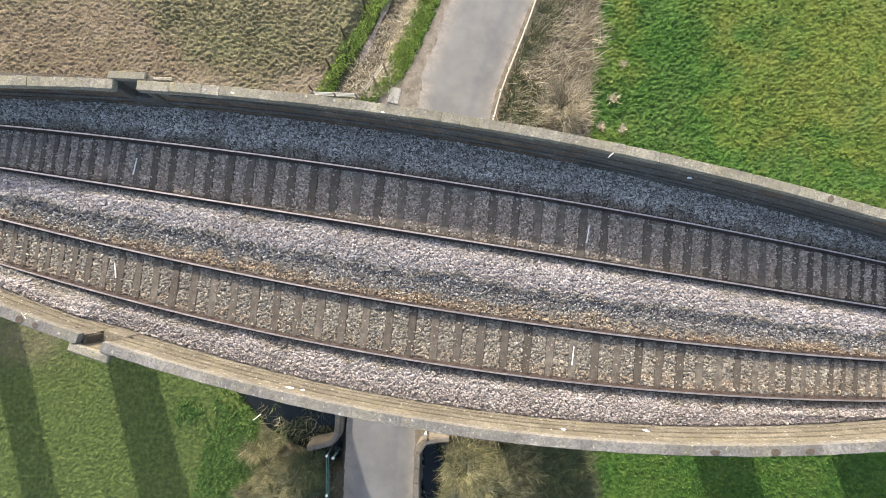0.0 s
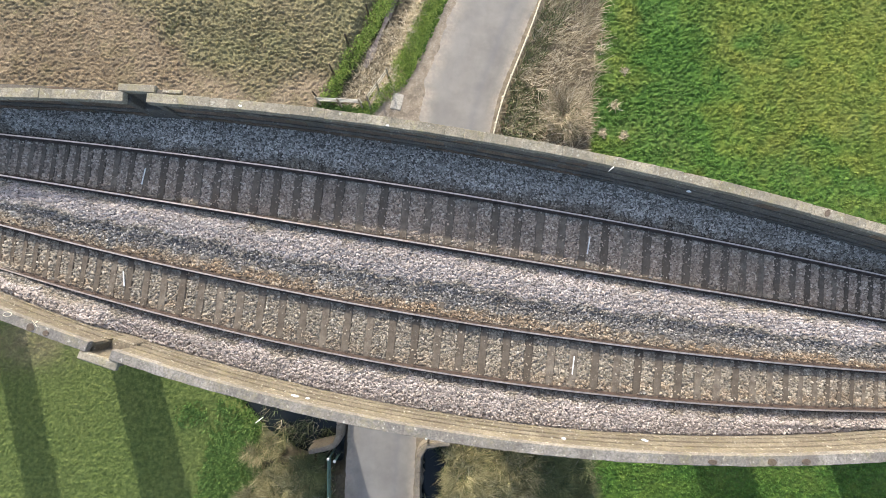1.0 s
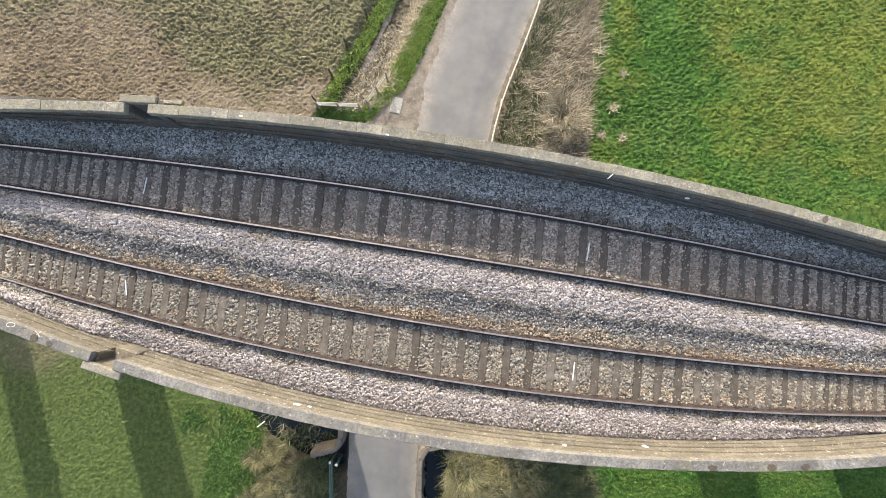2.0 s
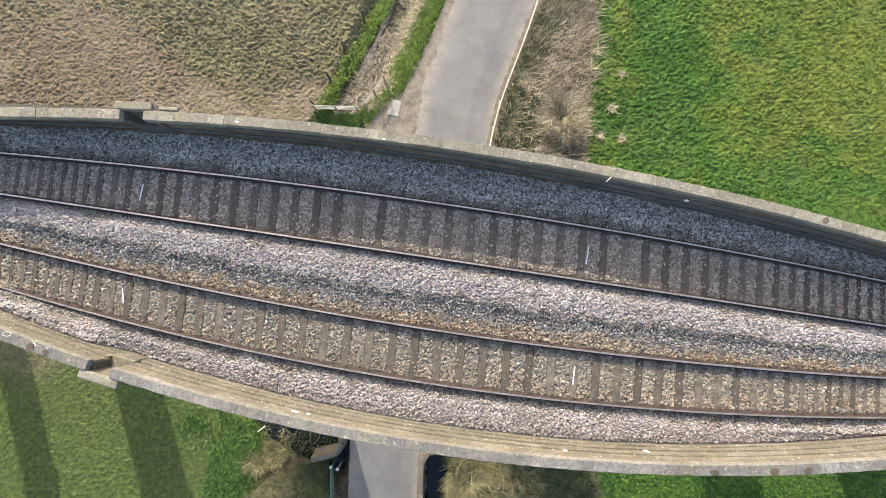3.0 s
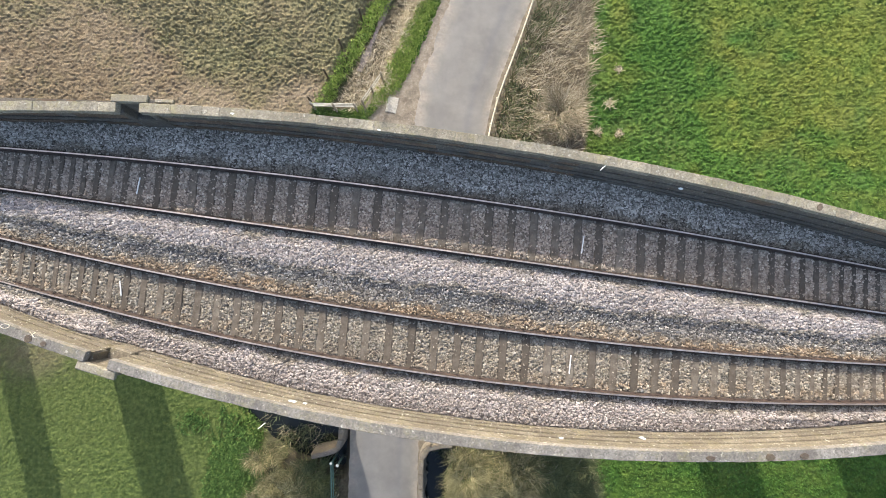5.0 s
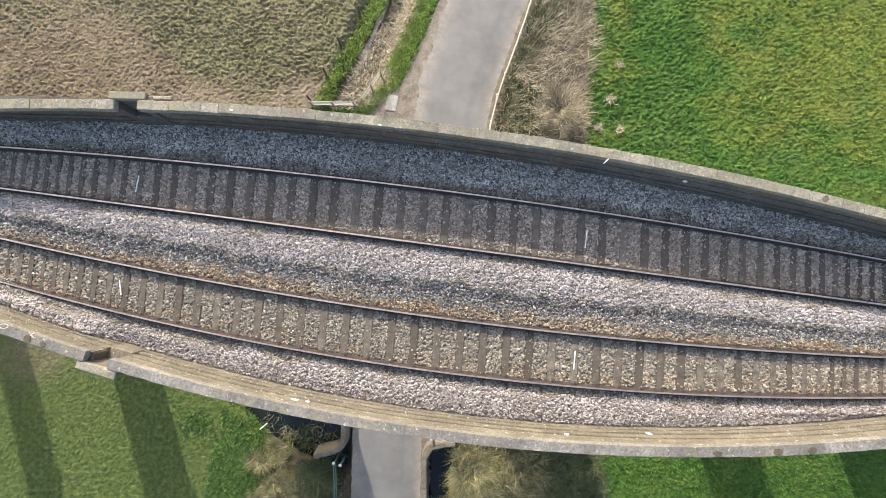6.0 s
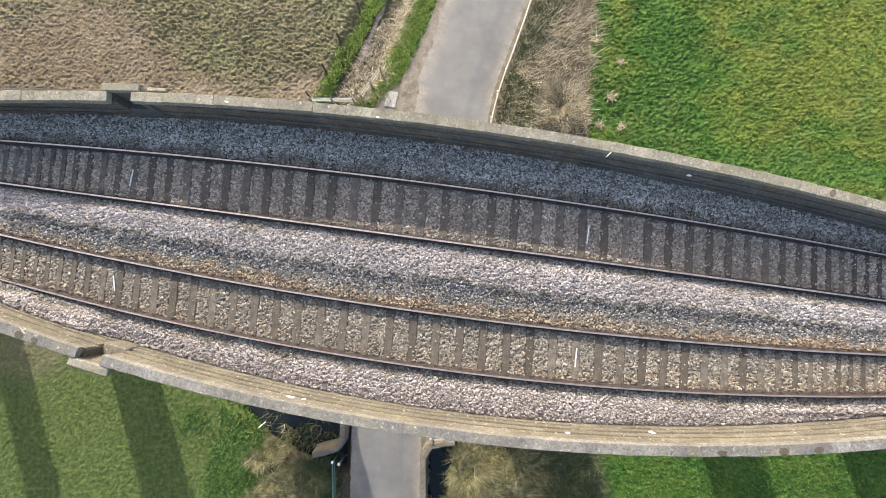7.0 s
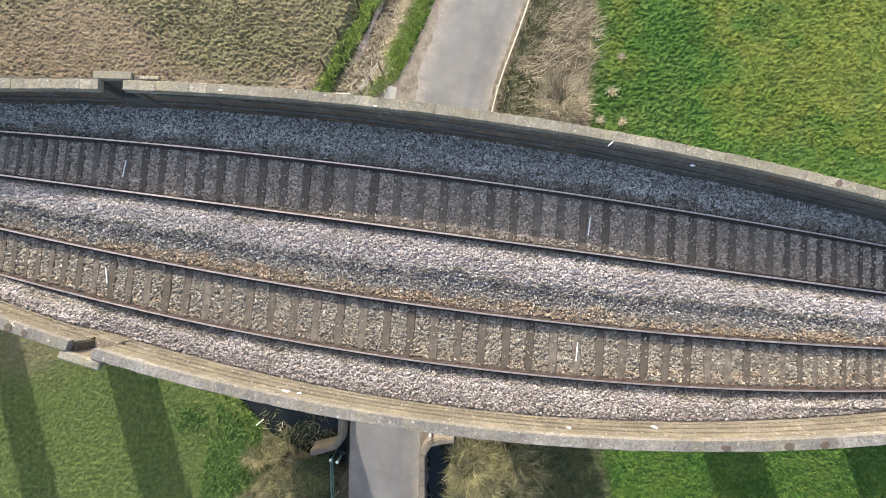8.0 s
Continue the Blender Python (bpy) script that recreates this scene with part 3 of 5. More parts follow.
count = len(sx)
sz = np.zeros(count)
sz[:] = bed_height(sx, sy) + rng.uniform(-0.045, 0.026, count)
size = rng.uniform(0.018, 0.044, count)
ring = np.array([(1, 0, -0.5), (0, 1, -0.5), (-1, 0, -0.5), (0, -1, -0.5), (0, 0, 0.85)], float)
sides = np.array([(0, 1, 4), (1, 2, 4), (2, 3, 4), (3, 0, 4)])
v = (ring[None] * rng.uniform(0.75, 1.25, (count, 5, 1)) + rng.uniform(-0.4, 0.4, (count, 5, 3)) * (1, 1, 0.6)) * size[:, None, None] * rng.uniform(0.75, 1.2, (count, 1, 3)) * (1.15, 0.95, 1.0)
ang, tip = rng.uniform(0, 6.28, count), rng.uniform(-0.5, 0.5, count)
ca, sa, ct, st_ = np.cos(ang)[:, None], np.sin(ang)[:, None], np.cos(tip)[:, None], np.sin(tip)[:, None]
vy, vz = v[..., 1] * ct - v[..., 2] * st_, v[..., 1] * st_ + v[..., 2] * ct
vx, vy = v[..., 0] * ca - vy * sa, v[..., 0] * sa + vy * ca
v = np.stack([vx + sx[:, None], vy + sy[:, None], vz + sz[:, None]], 2)
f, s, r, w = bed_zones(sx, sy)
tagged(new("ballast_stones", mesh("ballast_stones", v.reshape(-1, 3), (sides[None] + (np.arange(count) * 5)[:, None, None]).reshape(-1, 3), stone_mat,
                                  attrs={"fresh_or_lifted": f.repeat(5), "sooty": s.repeat(5), "rust": r.repeat(5), "shade_lift": w.repeat(5)})),
       "loose angular ballast stones, pale, sooty and rust-stained in bands", "ballast", kind="stuff")


# ---- parapets ----
def cut_lengths(start, end, short, long, gap, half=0.30):
    """Middles and lengths of stones laid end to end, cut at the refuge's opening."""
    out, x = [], start
    while x < end - 0.05:
        n = min(random.uniform(short, long), end - x)
        if x < gap - half < x + n:
            n = gap - half - x
            out.append((x + n / 2, n))
            x = gap + half
            continue
        out.append((x + n / 2, n))
        x += n
    return out


def parapet(face, cope, way, mat, words):
    """way: +1 for the north parapet, -1 for the south one; the inner face looks the other way."""
    wall = part("parapet", None, viaduct, words)
    gap = NICHE_N if way > 0 else NICHE_S
    for xs in (np.append(XS[XS < gap - 0.35], gap - 0.30), np.insert(XS[XS > gap + 0.35], 0, gap + 0.30)):
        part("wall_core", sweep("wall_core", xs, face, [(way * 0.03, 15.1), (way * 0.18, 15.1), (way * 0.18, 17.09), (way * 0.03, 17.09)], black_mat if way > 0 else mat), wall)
    stone = {}
    for key, use in (("face", mat), ("band", groove_shade_mat if way < 0 else black_mat), ("black", black_mat)):
        for k in range(3):
            bm = bmesh.new()
            bmesh.ops.create_cube(bm, size=1)
            bmesh.ops.bevel(bm, geom=bm.edges[:], offset=0.025, segments=1, affect="EDGES")
            for vert in bm.verts:
                vert.co += Vector([random.uniform(-0.004, 0.004), random.uniform(-0.07, 0.07), random.uniform(-0.04, 0.04)])
            stone[key, k] = bm_mesh("wall_stone", bm, use)
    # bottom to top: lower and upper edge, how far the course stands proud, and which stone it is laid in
    # Band courses carry the grooves' shade in their colour.
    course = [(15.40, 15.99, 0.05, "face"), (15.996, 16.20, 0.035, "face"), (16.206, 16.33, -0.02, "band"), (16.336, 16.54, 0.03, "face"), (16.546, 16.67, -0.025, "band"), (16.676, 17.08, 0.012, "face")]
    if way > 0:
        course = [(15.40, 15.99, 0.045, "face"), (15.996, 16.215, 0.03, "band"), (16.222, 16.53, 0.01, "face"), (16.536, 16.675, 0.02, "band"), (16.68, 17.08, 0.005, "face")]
    for row, (z0, z1, proud, key) in enumerate(course):
        for mid, long in cut_lengths(-14.0 - 0.3 * (row % 2), 14.0, 0.45, 1.0, gap if row else 99.0):
            slope = math.degrees(math.atan((float(face(mid + 0.2)) - float(face(mid - 0.2))) / 0.4))
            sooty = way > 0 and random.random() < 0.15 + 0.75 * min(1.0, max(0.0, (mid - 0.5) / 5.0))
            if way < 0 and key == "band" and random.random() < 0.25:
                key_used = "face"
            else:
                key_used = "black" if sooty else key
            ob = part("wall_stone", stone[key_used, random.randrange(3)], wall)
            depth = 0.12 + proud
            ob.matrix_basis = pose(mid, float(face(mid)) + way * (0.04 + 0.06 - proud), (z0 + z1) / 2, 0, 0, slope + random.uniform(-0.5, 0.5)) @ Matrix.Diagonal((long / math.cos(radians(slope)) - 0.004, depth, z1 - z0, 1))
    # coping stones
    cap_mat = coping_mat if way > 0 else grey_coping_mat
    caps = []
    for k in range(4):
        bm = bmesh.new()
        bmesh.ops.create_cube(bm, size=1)
        bmesh.ops.subdivide_edges(bm, edges=[ed for ed in bm.edges if abs(ed.verts[0].co.x - ed.verts[1].co.x) > 0.5], cuts=3)
        for vert in bm.verts:
            end = abs(vert.co.x) > 0.45
            if vert.co.z > 0:
                vert.co.y *= 0.92
            vert.co += Vector((0, random.uniform(-0.022, 0.022) * (0.5 if end and way < 0 else 1.0), random.uniform(-0.05, 0.05) * (0.4 if end and way < 0 else 1.0)))
        rim = [ed for ed in bm.edges if ed.calc_length() > 0.15 and len(ed.link_faces) == 2 and ed.calc_face_angle() > 1.0 and (way > 0 or abs(ed.verts[0].co.x - ed.verts[1].co.x) > 0.1)]
        bmesh.ops.bevel(bm, geom=rim, offset=0.03 if way > 0 else 0.04, segments=1, affect="EDGES")
        caps.append(bm_mesh("coping_stone", bm, cap_mat))
    near = (0.45, 0.95) if way > 0 else (0.6, 0.9)
    for mid, long in cut_lengths(WEST, -16, 2, 3, gap) + cut_lengths(-16, 16, *near, gap) + cut_lengths(16, EAST, 2, 3, gap):
        slope = math.degrees(math.atan((float(cope(mid + 0.2)) - float(cope(mid - 0.2))) / 0.4))
        shake = 1.0 if way > 0 else 0.15
        ob = part("coping_stone", caps[random.randrange(4)], wall)
        ob.matrix_basis = pose(mid, float(cope(mid)) + shake * random.uniform(-0.008, 0.008), 17.165 + shake * random.uniform(-0.006, 0.006), shake * random.uniform(-0.6, 0.6), 0, slope + shake * random.uniform(-0.3, 0.3)) @ Matrix.Diagonal((long / math.cos(radians(slope)) - (0.005 if way > 0 else 0.0015), 0.27, 0.17, 1))
    # the refuge: a recess that steps outwards over the pier
    y, slope = float(cope(gap)), math.degrees(math.atan((float(cope(gap + 0.2)) - float(cope(gap - 0.2))) / 0.4))
    m = pose(gap, y, 0, 0, 0, slope)
    # North recess is coloured black for its shade; its block fills a dark slot.
    inside = black_mat if way > 0 else mat
    for name, sx, sy, sz, ox, oy, oz, me_mat in (("refuge_floor", 0.62, 0.42 if way < 0 else 0.31, 1.3, 0.0, 0.06 if way < 0 else 0.115, 15.78, inside), ("refuge_back", 0.95, 0.16, 2.1, 0.0, 0.24, 16.03, inside), ("refuge_cheek", 0.16, 0.26, 2.0, -0.37, 0.07, 16.0, inside), ("refuge_cheek", 0.16, 0.26, 2.0, 0.37, 0.07, 16.0, inside),
                                                 ("refuge_coping", 0.98 if way > 0 else 1.03, 0.22, 0.14, 0.0 if way > 0 else 0.04, 0.25, 17.16, coping_mat), ("refuge_block", 0.24, 0.15, 0.10, 0.60 if way > 0 else 0.42, 0.20 if way > 0 else 0.06, 17.12 if way > 0 else 17.14, black_mat if way > 0 else coping_mat), ("refuge_slab", 0.5 if way > 0 else 0.3, 0.11, 0.10, 0.90 if way > 0 else 0.62, 0.22 if way > 0 else 0.05, 17.15 if way > 0 else 17.10, coping_mat)):
        ob = part(name, box_mesh(name, sx, sy, sz, me_mat, 0.025, 0.008), wall)
        ob.matrix_basis = m @ pose(ox, way * oy, oz)
    return wall


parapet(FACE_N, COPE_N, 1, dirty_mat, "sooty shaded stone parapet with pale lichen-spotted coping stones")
parapet(FACE_S, COPE_S, -1, course_mat, "sunlit tan stone parapet in courses with grey coping stones")

# white droppings and paint splashes on the stones
for x, y, z, long, wide in ((6.25, 2.63, 17.0, 0.12, 0.06), (-3.72, -2.5, 17.253, 0.20, 0.06), (-3.40, -2.56, 17.253, 0.12, 0.05), (2.87, -3.50, 17.253, 0.12, 0.05), (4.83, -3.53, 17.253, 0.16, 0.06), (-1.5, 4.28, 17.253, 0.10, 0.05), (-5.3, 4.80, 17.253, 0.12, 0.05)):
    bm = bmesh.new()
    ring = [bm.verts.new((x + long / 2 * math.cos(a) * random.uniform(0.6, 1.2), y + wide / 2 * math.sin(a) * random.uniform(0.6, 1.2) - 0.15 * long / 2 * math.cos(a), z)) for a in np.linspace(0, 2 * math.pi, 11)[:-1]]
    low = [bm.verts.new((v.co.x, v.co.y, z - 0.02)) for v in ring]
    bm.faces.new(ring)
    for i in range(10):
        bm.faces.new((ring[i], low[i], low[(i + 1) % 10], ring[(i + 1) % 10]))
    part("white_stain", bm_mesh("white_stain", bm, white_mat), viaduct)

# dark marks on the copings, added as thin stone discs standing 3 mm proud
patch_mat = masonry("dark_patch_stone", (0.08, 0.06, 0.045), (0.13, 0.10, 0.075), (0.18, 0.14, 0.10), 0.2, 0.1)
for x, fn, long, wide in ((6.45, COPE_S, 0.24, 0.12), (7.88, COPE_S, 0.24, 0.18), (8.71, COPE_S, 0.22, 0.15), (-10.35, COPE_S, 0.2, 0.2), (-9.96, COPE_S, 0.16, 0.14), (9.55, COPE_N, 0.13, 0.2)):
    slope = math.degrees(math.atan((float(fn(x + 0.2)) - float(fn(x - 0.2))) / 0.4))
    bm = bmesh.new()
    ring = [(long / 2 * math.cos(a) * random.uniform(0.85, 1.1), wide / 2 * math.sin(a) * random.uniform(0.85, 1.1)) for a in np.linspace(0, 2 * math.pi, 13)[:-1]]
    up, low = [bm.verts.new((u, w, 0.003)) for u, w in ring], [bm.verts.new((u, w, -0.05)) for u, w in ring]
    bm.faces.new(up)
    for i in range(12):
        bm.faces.new((up[i], low[i], low[(i + 1) % 12], up[(i + 1) % 12]))
    part("repair_stone", bm_mesh("repair_stone", bm, patch_mat), viaduct, "thin dark patch on top of the coping").matrix_basis = pose(x, float(fn(x)) - (0.03 if fn is COPE_S else 0), 17.257, 0, 0, slope)

# painted survey marks: a cross and a ring
for turn in (35, -50):
    part("paint_cross", box_mesh("paint_cross", 0.2, 0.015, 0.006, cream_mat, 0.002), viaduct).matrix_basis = pose(-10.25, float(COPE_S(-10.25)) + 0.105, 17.256, 0, 0, turn)
part("paint_ring", tube("paint_ring", [(-10.95 + 0.11 * math.cos(a), float(COPE_S(-10.95)) + 0.075 + 0.055 * math.sin(a), 17.252) for a in np.linspace(0, 2 * math.pi, 17)], 0.009, cream_mat, 5), viaduct)
ob = tagged(new("stick", tube("stick", [(4.10, 3.09, 17.262), (4.17, 3.15, 17.266), (4.24, 3.21, 17.262)], [0.010, 0.012, 0.008], white_mat, 6)), "pale bleached stick lying on the coping", "stick")


# ---- ground ----
STREAM = [(3.0, 60), (-0.2, 26), (-3.45, 18.6), (-4.95, 15.2), (-6.0, 12.8), (-6.6, 10.4), (-9.5, 6.5), (-13.6, 3.5), (-15.0, 0.5), (-13.6, -3.0), (-11.2, -6.3), (-9.9, -8.7), (-6.8, -9.1), (-3.5, -9.2), (-0.6, -9.7), (-0.35, -11.5), (-0.1, -14), (1.0, -22), (4, -60)]
ROAD = [(11.3, 45, 5.0), (7.3, 28, 5.0), (3.02, 18.0, 4.96), (1.1, 13.0, 4.8), (0.62, 10.5, 4.55), (-1.9, 0, 4.9), (-3.85, -8.0, 4.2), (-4.05, -13, 4.2), (-4.4, -30, 4.2), (-5, -60, 4.2)]   # middle and width


def smooth_path(pts, n=220):
    p = np.array(pts, float)
    d = np.concatenate([[0], np.cumsum(np.hypot(*np.diff(p[:, :2], axis=0).T))])
    u = np.linspace(0, d[-1], n)
    out = np.stack([np.interp(u, d, p[:, k]) for k in range(p.shape[1])], 1)
    for _ in range(6):
        out[1:-1] = (out[:-2] + 2 * out[1:-1] + out[2:]) / 4
    return out


def path_distance(path, x, y):
    best = np.full(x.shape, 1e9)
    for a, c in zip(path[:-1], path[1:]):
        d = c[:2] - a[:2]
        t = np.clip(((x - a[0]) * d[0] + (y - a[1]) * d[1]) / (d @ d), 0, 1)
        best = np.minimum(best, np.hypot(x - a[0] - t * d[0], y - a[1] - t * d[1]))
    return best


stream_path, road_path = smooth_path(STREAM, 90), smooth_path(ROAD, 120)


def verge_width(y):
    return np.interp(y, [4, 10.5, 11.7, 12.3, 13, 14, 16, 18, 40], [0.6, 3.5, 3.0, 2.2, 1.7, 1.4, 1.1, 1.1, 0.9])


def hedge_x(y):
    return -7.5 + (y - 12.4) * 0.57


def reed_edge(y):
    return 9.1 + (y - 9.75) * 0.118


def road_side(x, y):
    order = np.argsort(road_path[:, 1])
    mid = np.interp(y, road_path[order, 1], road_path[order, 0])
    half = np.interp(y, road_path[order, 1], road_path[order, 2]) / 2
    return x - mid, half


def step(v, soft):
    return np.clip(v / soft + 0.5, 0, 1)


def ground_zones(x, y):
    off, half = road_side(x, y)
    wob = (value_noise(x, y, 0.9, 1) - 0.5) * 0.5
    north = step(y - 1, 2)
    mud = north * step(hedge_x(y) - 0.25 - x + wob, 0.5)
    mud = np.maximum(mud, 0.7 * np.exp(-((x + 25.8) / 2.8) ** 2 - ((y + 3.6) / 1.6) ** 2) * (0.6 + 0.8 * value_noise(x, y, 1.7, 8)).clip(0, 1))
    edge = pasture_edge(x) + 3.2 * (value_noise(x, y, 0.33, 2) - 0.5) + 1.6 * (value_noise(x, y, 1.1, 6) - 0.5)
    sprout = step(y - edge, 2.4) * (0.45 + 0.55 * value_noise(x, y, 0.45, 7)) + 0.35 * np.exp(-((x + 28) / 4) ** 2 - ((y - 19) / 1.6) ** 2)
    sprout = np.clip(sprout + 0.5 * np.exp(-((x + 13.4 + (y - 15)) / 1.6) ** 2 - ((y - 15) / 1.3) ** 2), 0, 0.95) * mud
    straw = north * step(off - half - 0.3, 0.3) * step(reed_edge(y) - x + wob, 0.4)
    rough = straw
    straw = np.maximum(straw, north * step(x - hedge_x(y) - 0.6 + wob, 0.4) * step(-off - half - 1.7, 0.6) * 0.9)
    ds = path_distance(stream_path, x, y)
    soil = step(1.25 - ds + wob * 0.4, 0.5) * (1 - 0.35 * north)
    near_road = np.maximum(np.abs(off) - half, 0)
    soil = np.maximum(soil, 0.7 * rough)
    soil = np.maximum(soil, step(0.5 - near_road, 0.3) * (1 - north) * 0.8)
    soil = np.maximum(soil, (1 - north) * step(9.0 - x + wob * 2, 2) * step(x + 11.4 + wob * 2, 1.2) * step(-6 - y, 2) * 0.95)
    soil = np.maximum(soil, 0.8 * step(3.5 - np.abs(y - 0.6 + 0.155 * x), 2))
    return mud, sprout, straw, soil.clip(0, 1), ds, off, half


def pale_zone(x, y, mud, sprout):
    """Bare mud trodden smooth and pale: along the viaduct's foot and in patches of the pasture."""
    foot = 0.8 * step(13.2 - y + 1.2 * (value_noise(x, y, 0.7, 24) - 0.5), 1.4) * step(x + 20.0, 4)
    worn = 0.4 * step(value_noise(x, y, 0.3, 22) + 0.5 * (value_noise(x, y, 1.3, 23) - 0.5) - 0.5, 0.4)
    rutted = np.exp(-((x + 24.6) / 3.2) ** 2 - ((y - 13.3) / 0.9) ** 2)
    return np.clip(np.maximum(foot, worn) - rutted, 0, 1) * mud * (1 - np.clip(sprout * 1.4, 0, 1))


def clods(x, y):
    """Hoof-trodden lumps and tussocks about a third of a metre across, with finer crumbs."""
    wx, wy = x + 0.2 * value_noise(x, y, 1.6, 51) + 0.1 * value_noise(x, y, 5.0, 53), y + 0.2 * value_noise(x, y, 1.6, 52) + 0.1 * value_noise(x, y, 5.0, 54)
    return 1.15 * domes(wx, wy, 0.205, 11) * (0.7 + 0.6 * value_noise(x, y, 0.8, 12)), domes(wx, wy, 0.145, 13)


def pasture_edge(x):
    """Where the trodden mud gives way to tussocks, north of the viaduct."""
    return np.interp(x, [-30, -24, -19.5, -16.5, -13, -9, -7], [22.0, 20.5, 17.6, 14.7, 13.6, 13.4, 12.7])


def ground_height(x, y):
    mud, sprout, straw, soil, ds, off, half = ground_zones(x, y)
    lump, fine = clods(x, y)
    lawn = step(-8 - x, 3) * step(1 - y, 2)
    pale = pale_zone(x, y, mud, sprout)
    z = 0.03 + mud * ((0.10 + 0.10 * np.clip(sprout * 1.5, 0, 1)) * (lump - 0.4) + 0.09 * (fine - 0.4)) * (1 - 0.45 * pale)
    z = z + (1 - mud) * ((1 - lawn) * (np.where(y < 0, 0.10, np.interp(x, [12, 26], [0.15, 0.10])) * (lump - 0.4) + 0.07 * (fine - 0.4)) + lawn * 0.095 * (domes(x, y, 0.125, 17) - 0.4))
    z = z + 0.12 * (value_noise(x, y, 0.18, 15) - 0.5)
    z = z - (1.1 - 0.62 * step(y - 4, 4)) * np.clip((1.75 + 0.75 * step(-5 - x, 3) * step(-5 - y, 3) - ds) / 0.8, 0, 1)
    wide = np.where((off < 0) & (y > 4), verge_width(y) - 0.1, 0.5)
    road = np.clip((half + wide - np.abs(off)) / 0.4, 0, 1)
    return z * (1 - road) + road * -0.05


def dryness(x, y):
    """Yellowed stretches of the meadow."""
    d = 0.12 + 0.34 * step(x - 17.2 + 0.12 * (y - 13) + 2.5 * (value_noise(x, y, 0.5, 90) - 0.5), 4.5) * step(y - 8.5 + 0.1 * (x - 17), 4) + 0.22 * step(x - 23, 5)
    for cx, cy, rx, ry, k in ((11.8, 17.7, 0.8, 1.5, 0.75), (18.4, 14.7, 1.5, 0.9, 0.4), (20.4, 13.9, 1.3, 0.8, 0.35), (18.0, 16.6, 1.5, 0.8, 0.3), (18.7, 11.3, 1.6, 0.9, 0.25), (26, 15, 4, 4, 0.15),
                              (15.0, 14.0, 2.0, 4.5, -0.35), (24.2, 9.0, 1.3, 0.8, -0.5), (22.5, 14.3, 0.6, 0.4, -0.6), (19.0, 15.5, 0.6, 0.4, -0.5), (26.8, 6.2, 1.4, 0.7, -0.4), (21.6, 16.6, 0.7, 0.5, -0.3)):
        d = d + k * np.exp(-((x - cx) / rx) ** 2 - ((y - cy) / ry) ** 2)
    d = np.where(y < 0, 0.02 + 0.08 * step(x - 14, 3), d)
    patchy = np.where(y < 0, 0.55, 1.0)
    return np.clip(d + patchy * (0.55 * (value_noise(x, y, 0.45, 91) - 0.5) + 0.6 * (value_noise(x, y, 1.5, 92) - 0.5)), 0, 0.9)


def axis(lo, hi, inner, split=None, finer=None):
    """Grid lines: close in the middle, ever wider towards the horizon."""
    mid = np.arange(lo, hi, inner) if split is None else np.concatenate([np.arange(lo, split, inner), np.arange(split, hi, finer)])
    far = [1.0 * 1.45 ** k for k in range(21)]
    return np.concatenate([lo - np.array(far[::-1]), mid, mid[-1] + np.array(far)])


ax = axis(-31, 31, 0.062, -4.0, 0.07)
ay = axis(-16, 22, 0.065, -1.2, 0.3)
ay = np.sort(np.concatenate([ay[(ay < 5.0) | (ay > 22.0)], np.arange(5.0, 22.0, 0.06)]))
gxx, gyy = np.meshgrid(ax, ay, indexing="ij")
flatx, flaty = gxx.ravel(), gyy.ravel()
mud, sprout, straw, soil, ds, off, half = ground_zones(flatx, flaty)
i, j = np.meshgrid(np.arange(len(ax) - 1), np.arange(len(ay) - 1), indexing="ij")
q = (i * len(ay) + j).ravel()
tagged(new("ground", mesh("ground", np.stack([flatx, flaty, ground_height(flatx, flaty) + (0.012 + 0.028 * np.maximum(mud, step(-8 - flatx, 3) * step(1 - flaty, 2))) * (rng.uniform(0, 1, len(flatx)) - 0.5)], 1), np.stack([q, q + len(ay), q + len(ay) + 1, q + 1], 1), ground_mat,
                          attrs={"mud": mud, "sprout": sprout, "straw": straw, "soil": soil, "dry": dryness(flatx, flaty), "lawn": step(-8 - flatx, 3) * step(1 - flaty, 2), "pale": pale_zone(flatx, flaty, mud, sprout)}, smooth=False)),
       "lumpy valley ground, muddy pasture and green fields split by a lane", "ground", kind="structure")


def ribbon(path, half_left, half_right, z, crown=0.0, cols=9):
    way = np.gradient(path[:, :2], axis=0)
    way /= np.hypot(way[:, 0], way[:, 1])[:, None]
    side = np.stack([-way[:, 1], way[:, 0]], 1)
    u = np.linspace(0, 1, cols)
    o = -half_left[:, None] + (half_left + half_right)[:, None] * u[None]
    p = path[:, None, :2] + side[:, None] * o[..., None]
    h = z + crown * (1 - (2 * u - 1) ** 2)
    verts = np.concatenate([p, np.broadcast_to(h[None, :, None], (*p.shape[:2], 1))], 2).reshape(-1, 3)
    i, j = np.meshgrid(np.arange(len(path) - 1), np.arange(cols - 1), indexing="ij")
    q = (i * cols + j).ravel()
    return verts, np.stack([q, q + 1, q + cols + 1, q + cols], 1), np.broadcast_to(u[None], (len(path), cols)).ravel()


fine_road = smooth_path(ROAD, 700)
ragged_l = 0.22 * (value_noise(fine_road[:, 0], fine_road[:, 1], 1.1, 71) - 0.5) + 0.2 * (value_noise(fine_road[:, 0], fine_road[:, 1], 4.0, 72) - 0.5)
ragged_l = ragged_l * np.where(fine_road[:, 1] > 2, 1.0, 0.3)
ragged_r = np.array([0.10 * (random.random() - 0.5) for _ in fine_road])
v, f, u = ribbon(fine_road, fine_road[:, 2] / 2 + ragged_l, fine_road[:, 2] / 2 + ragged_r, 0.035, 0.05)
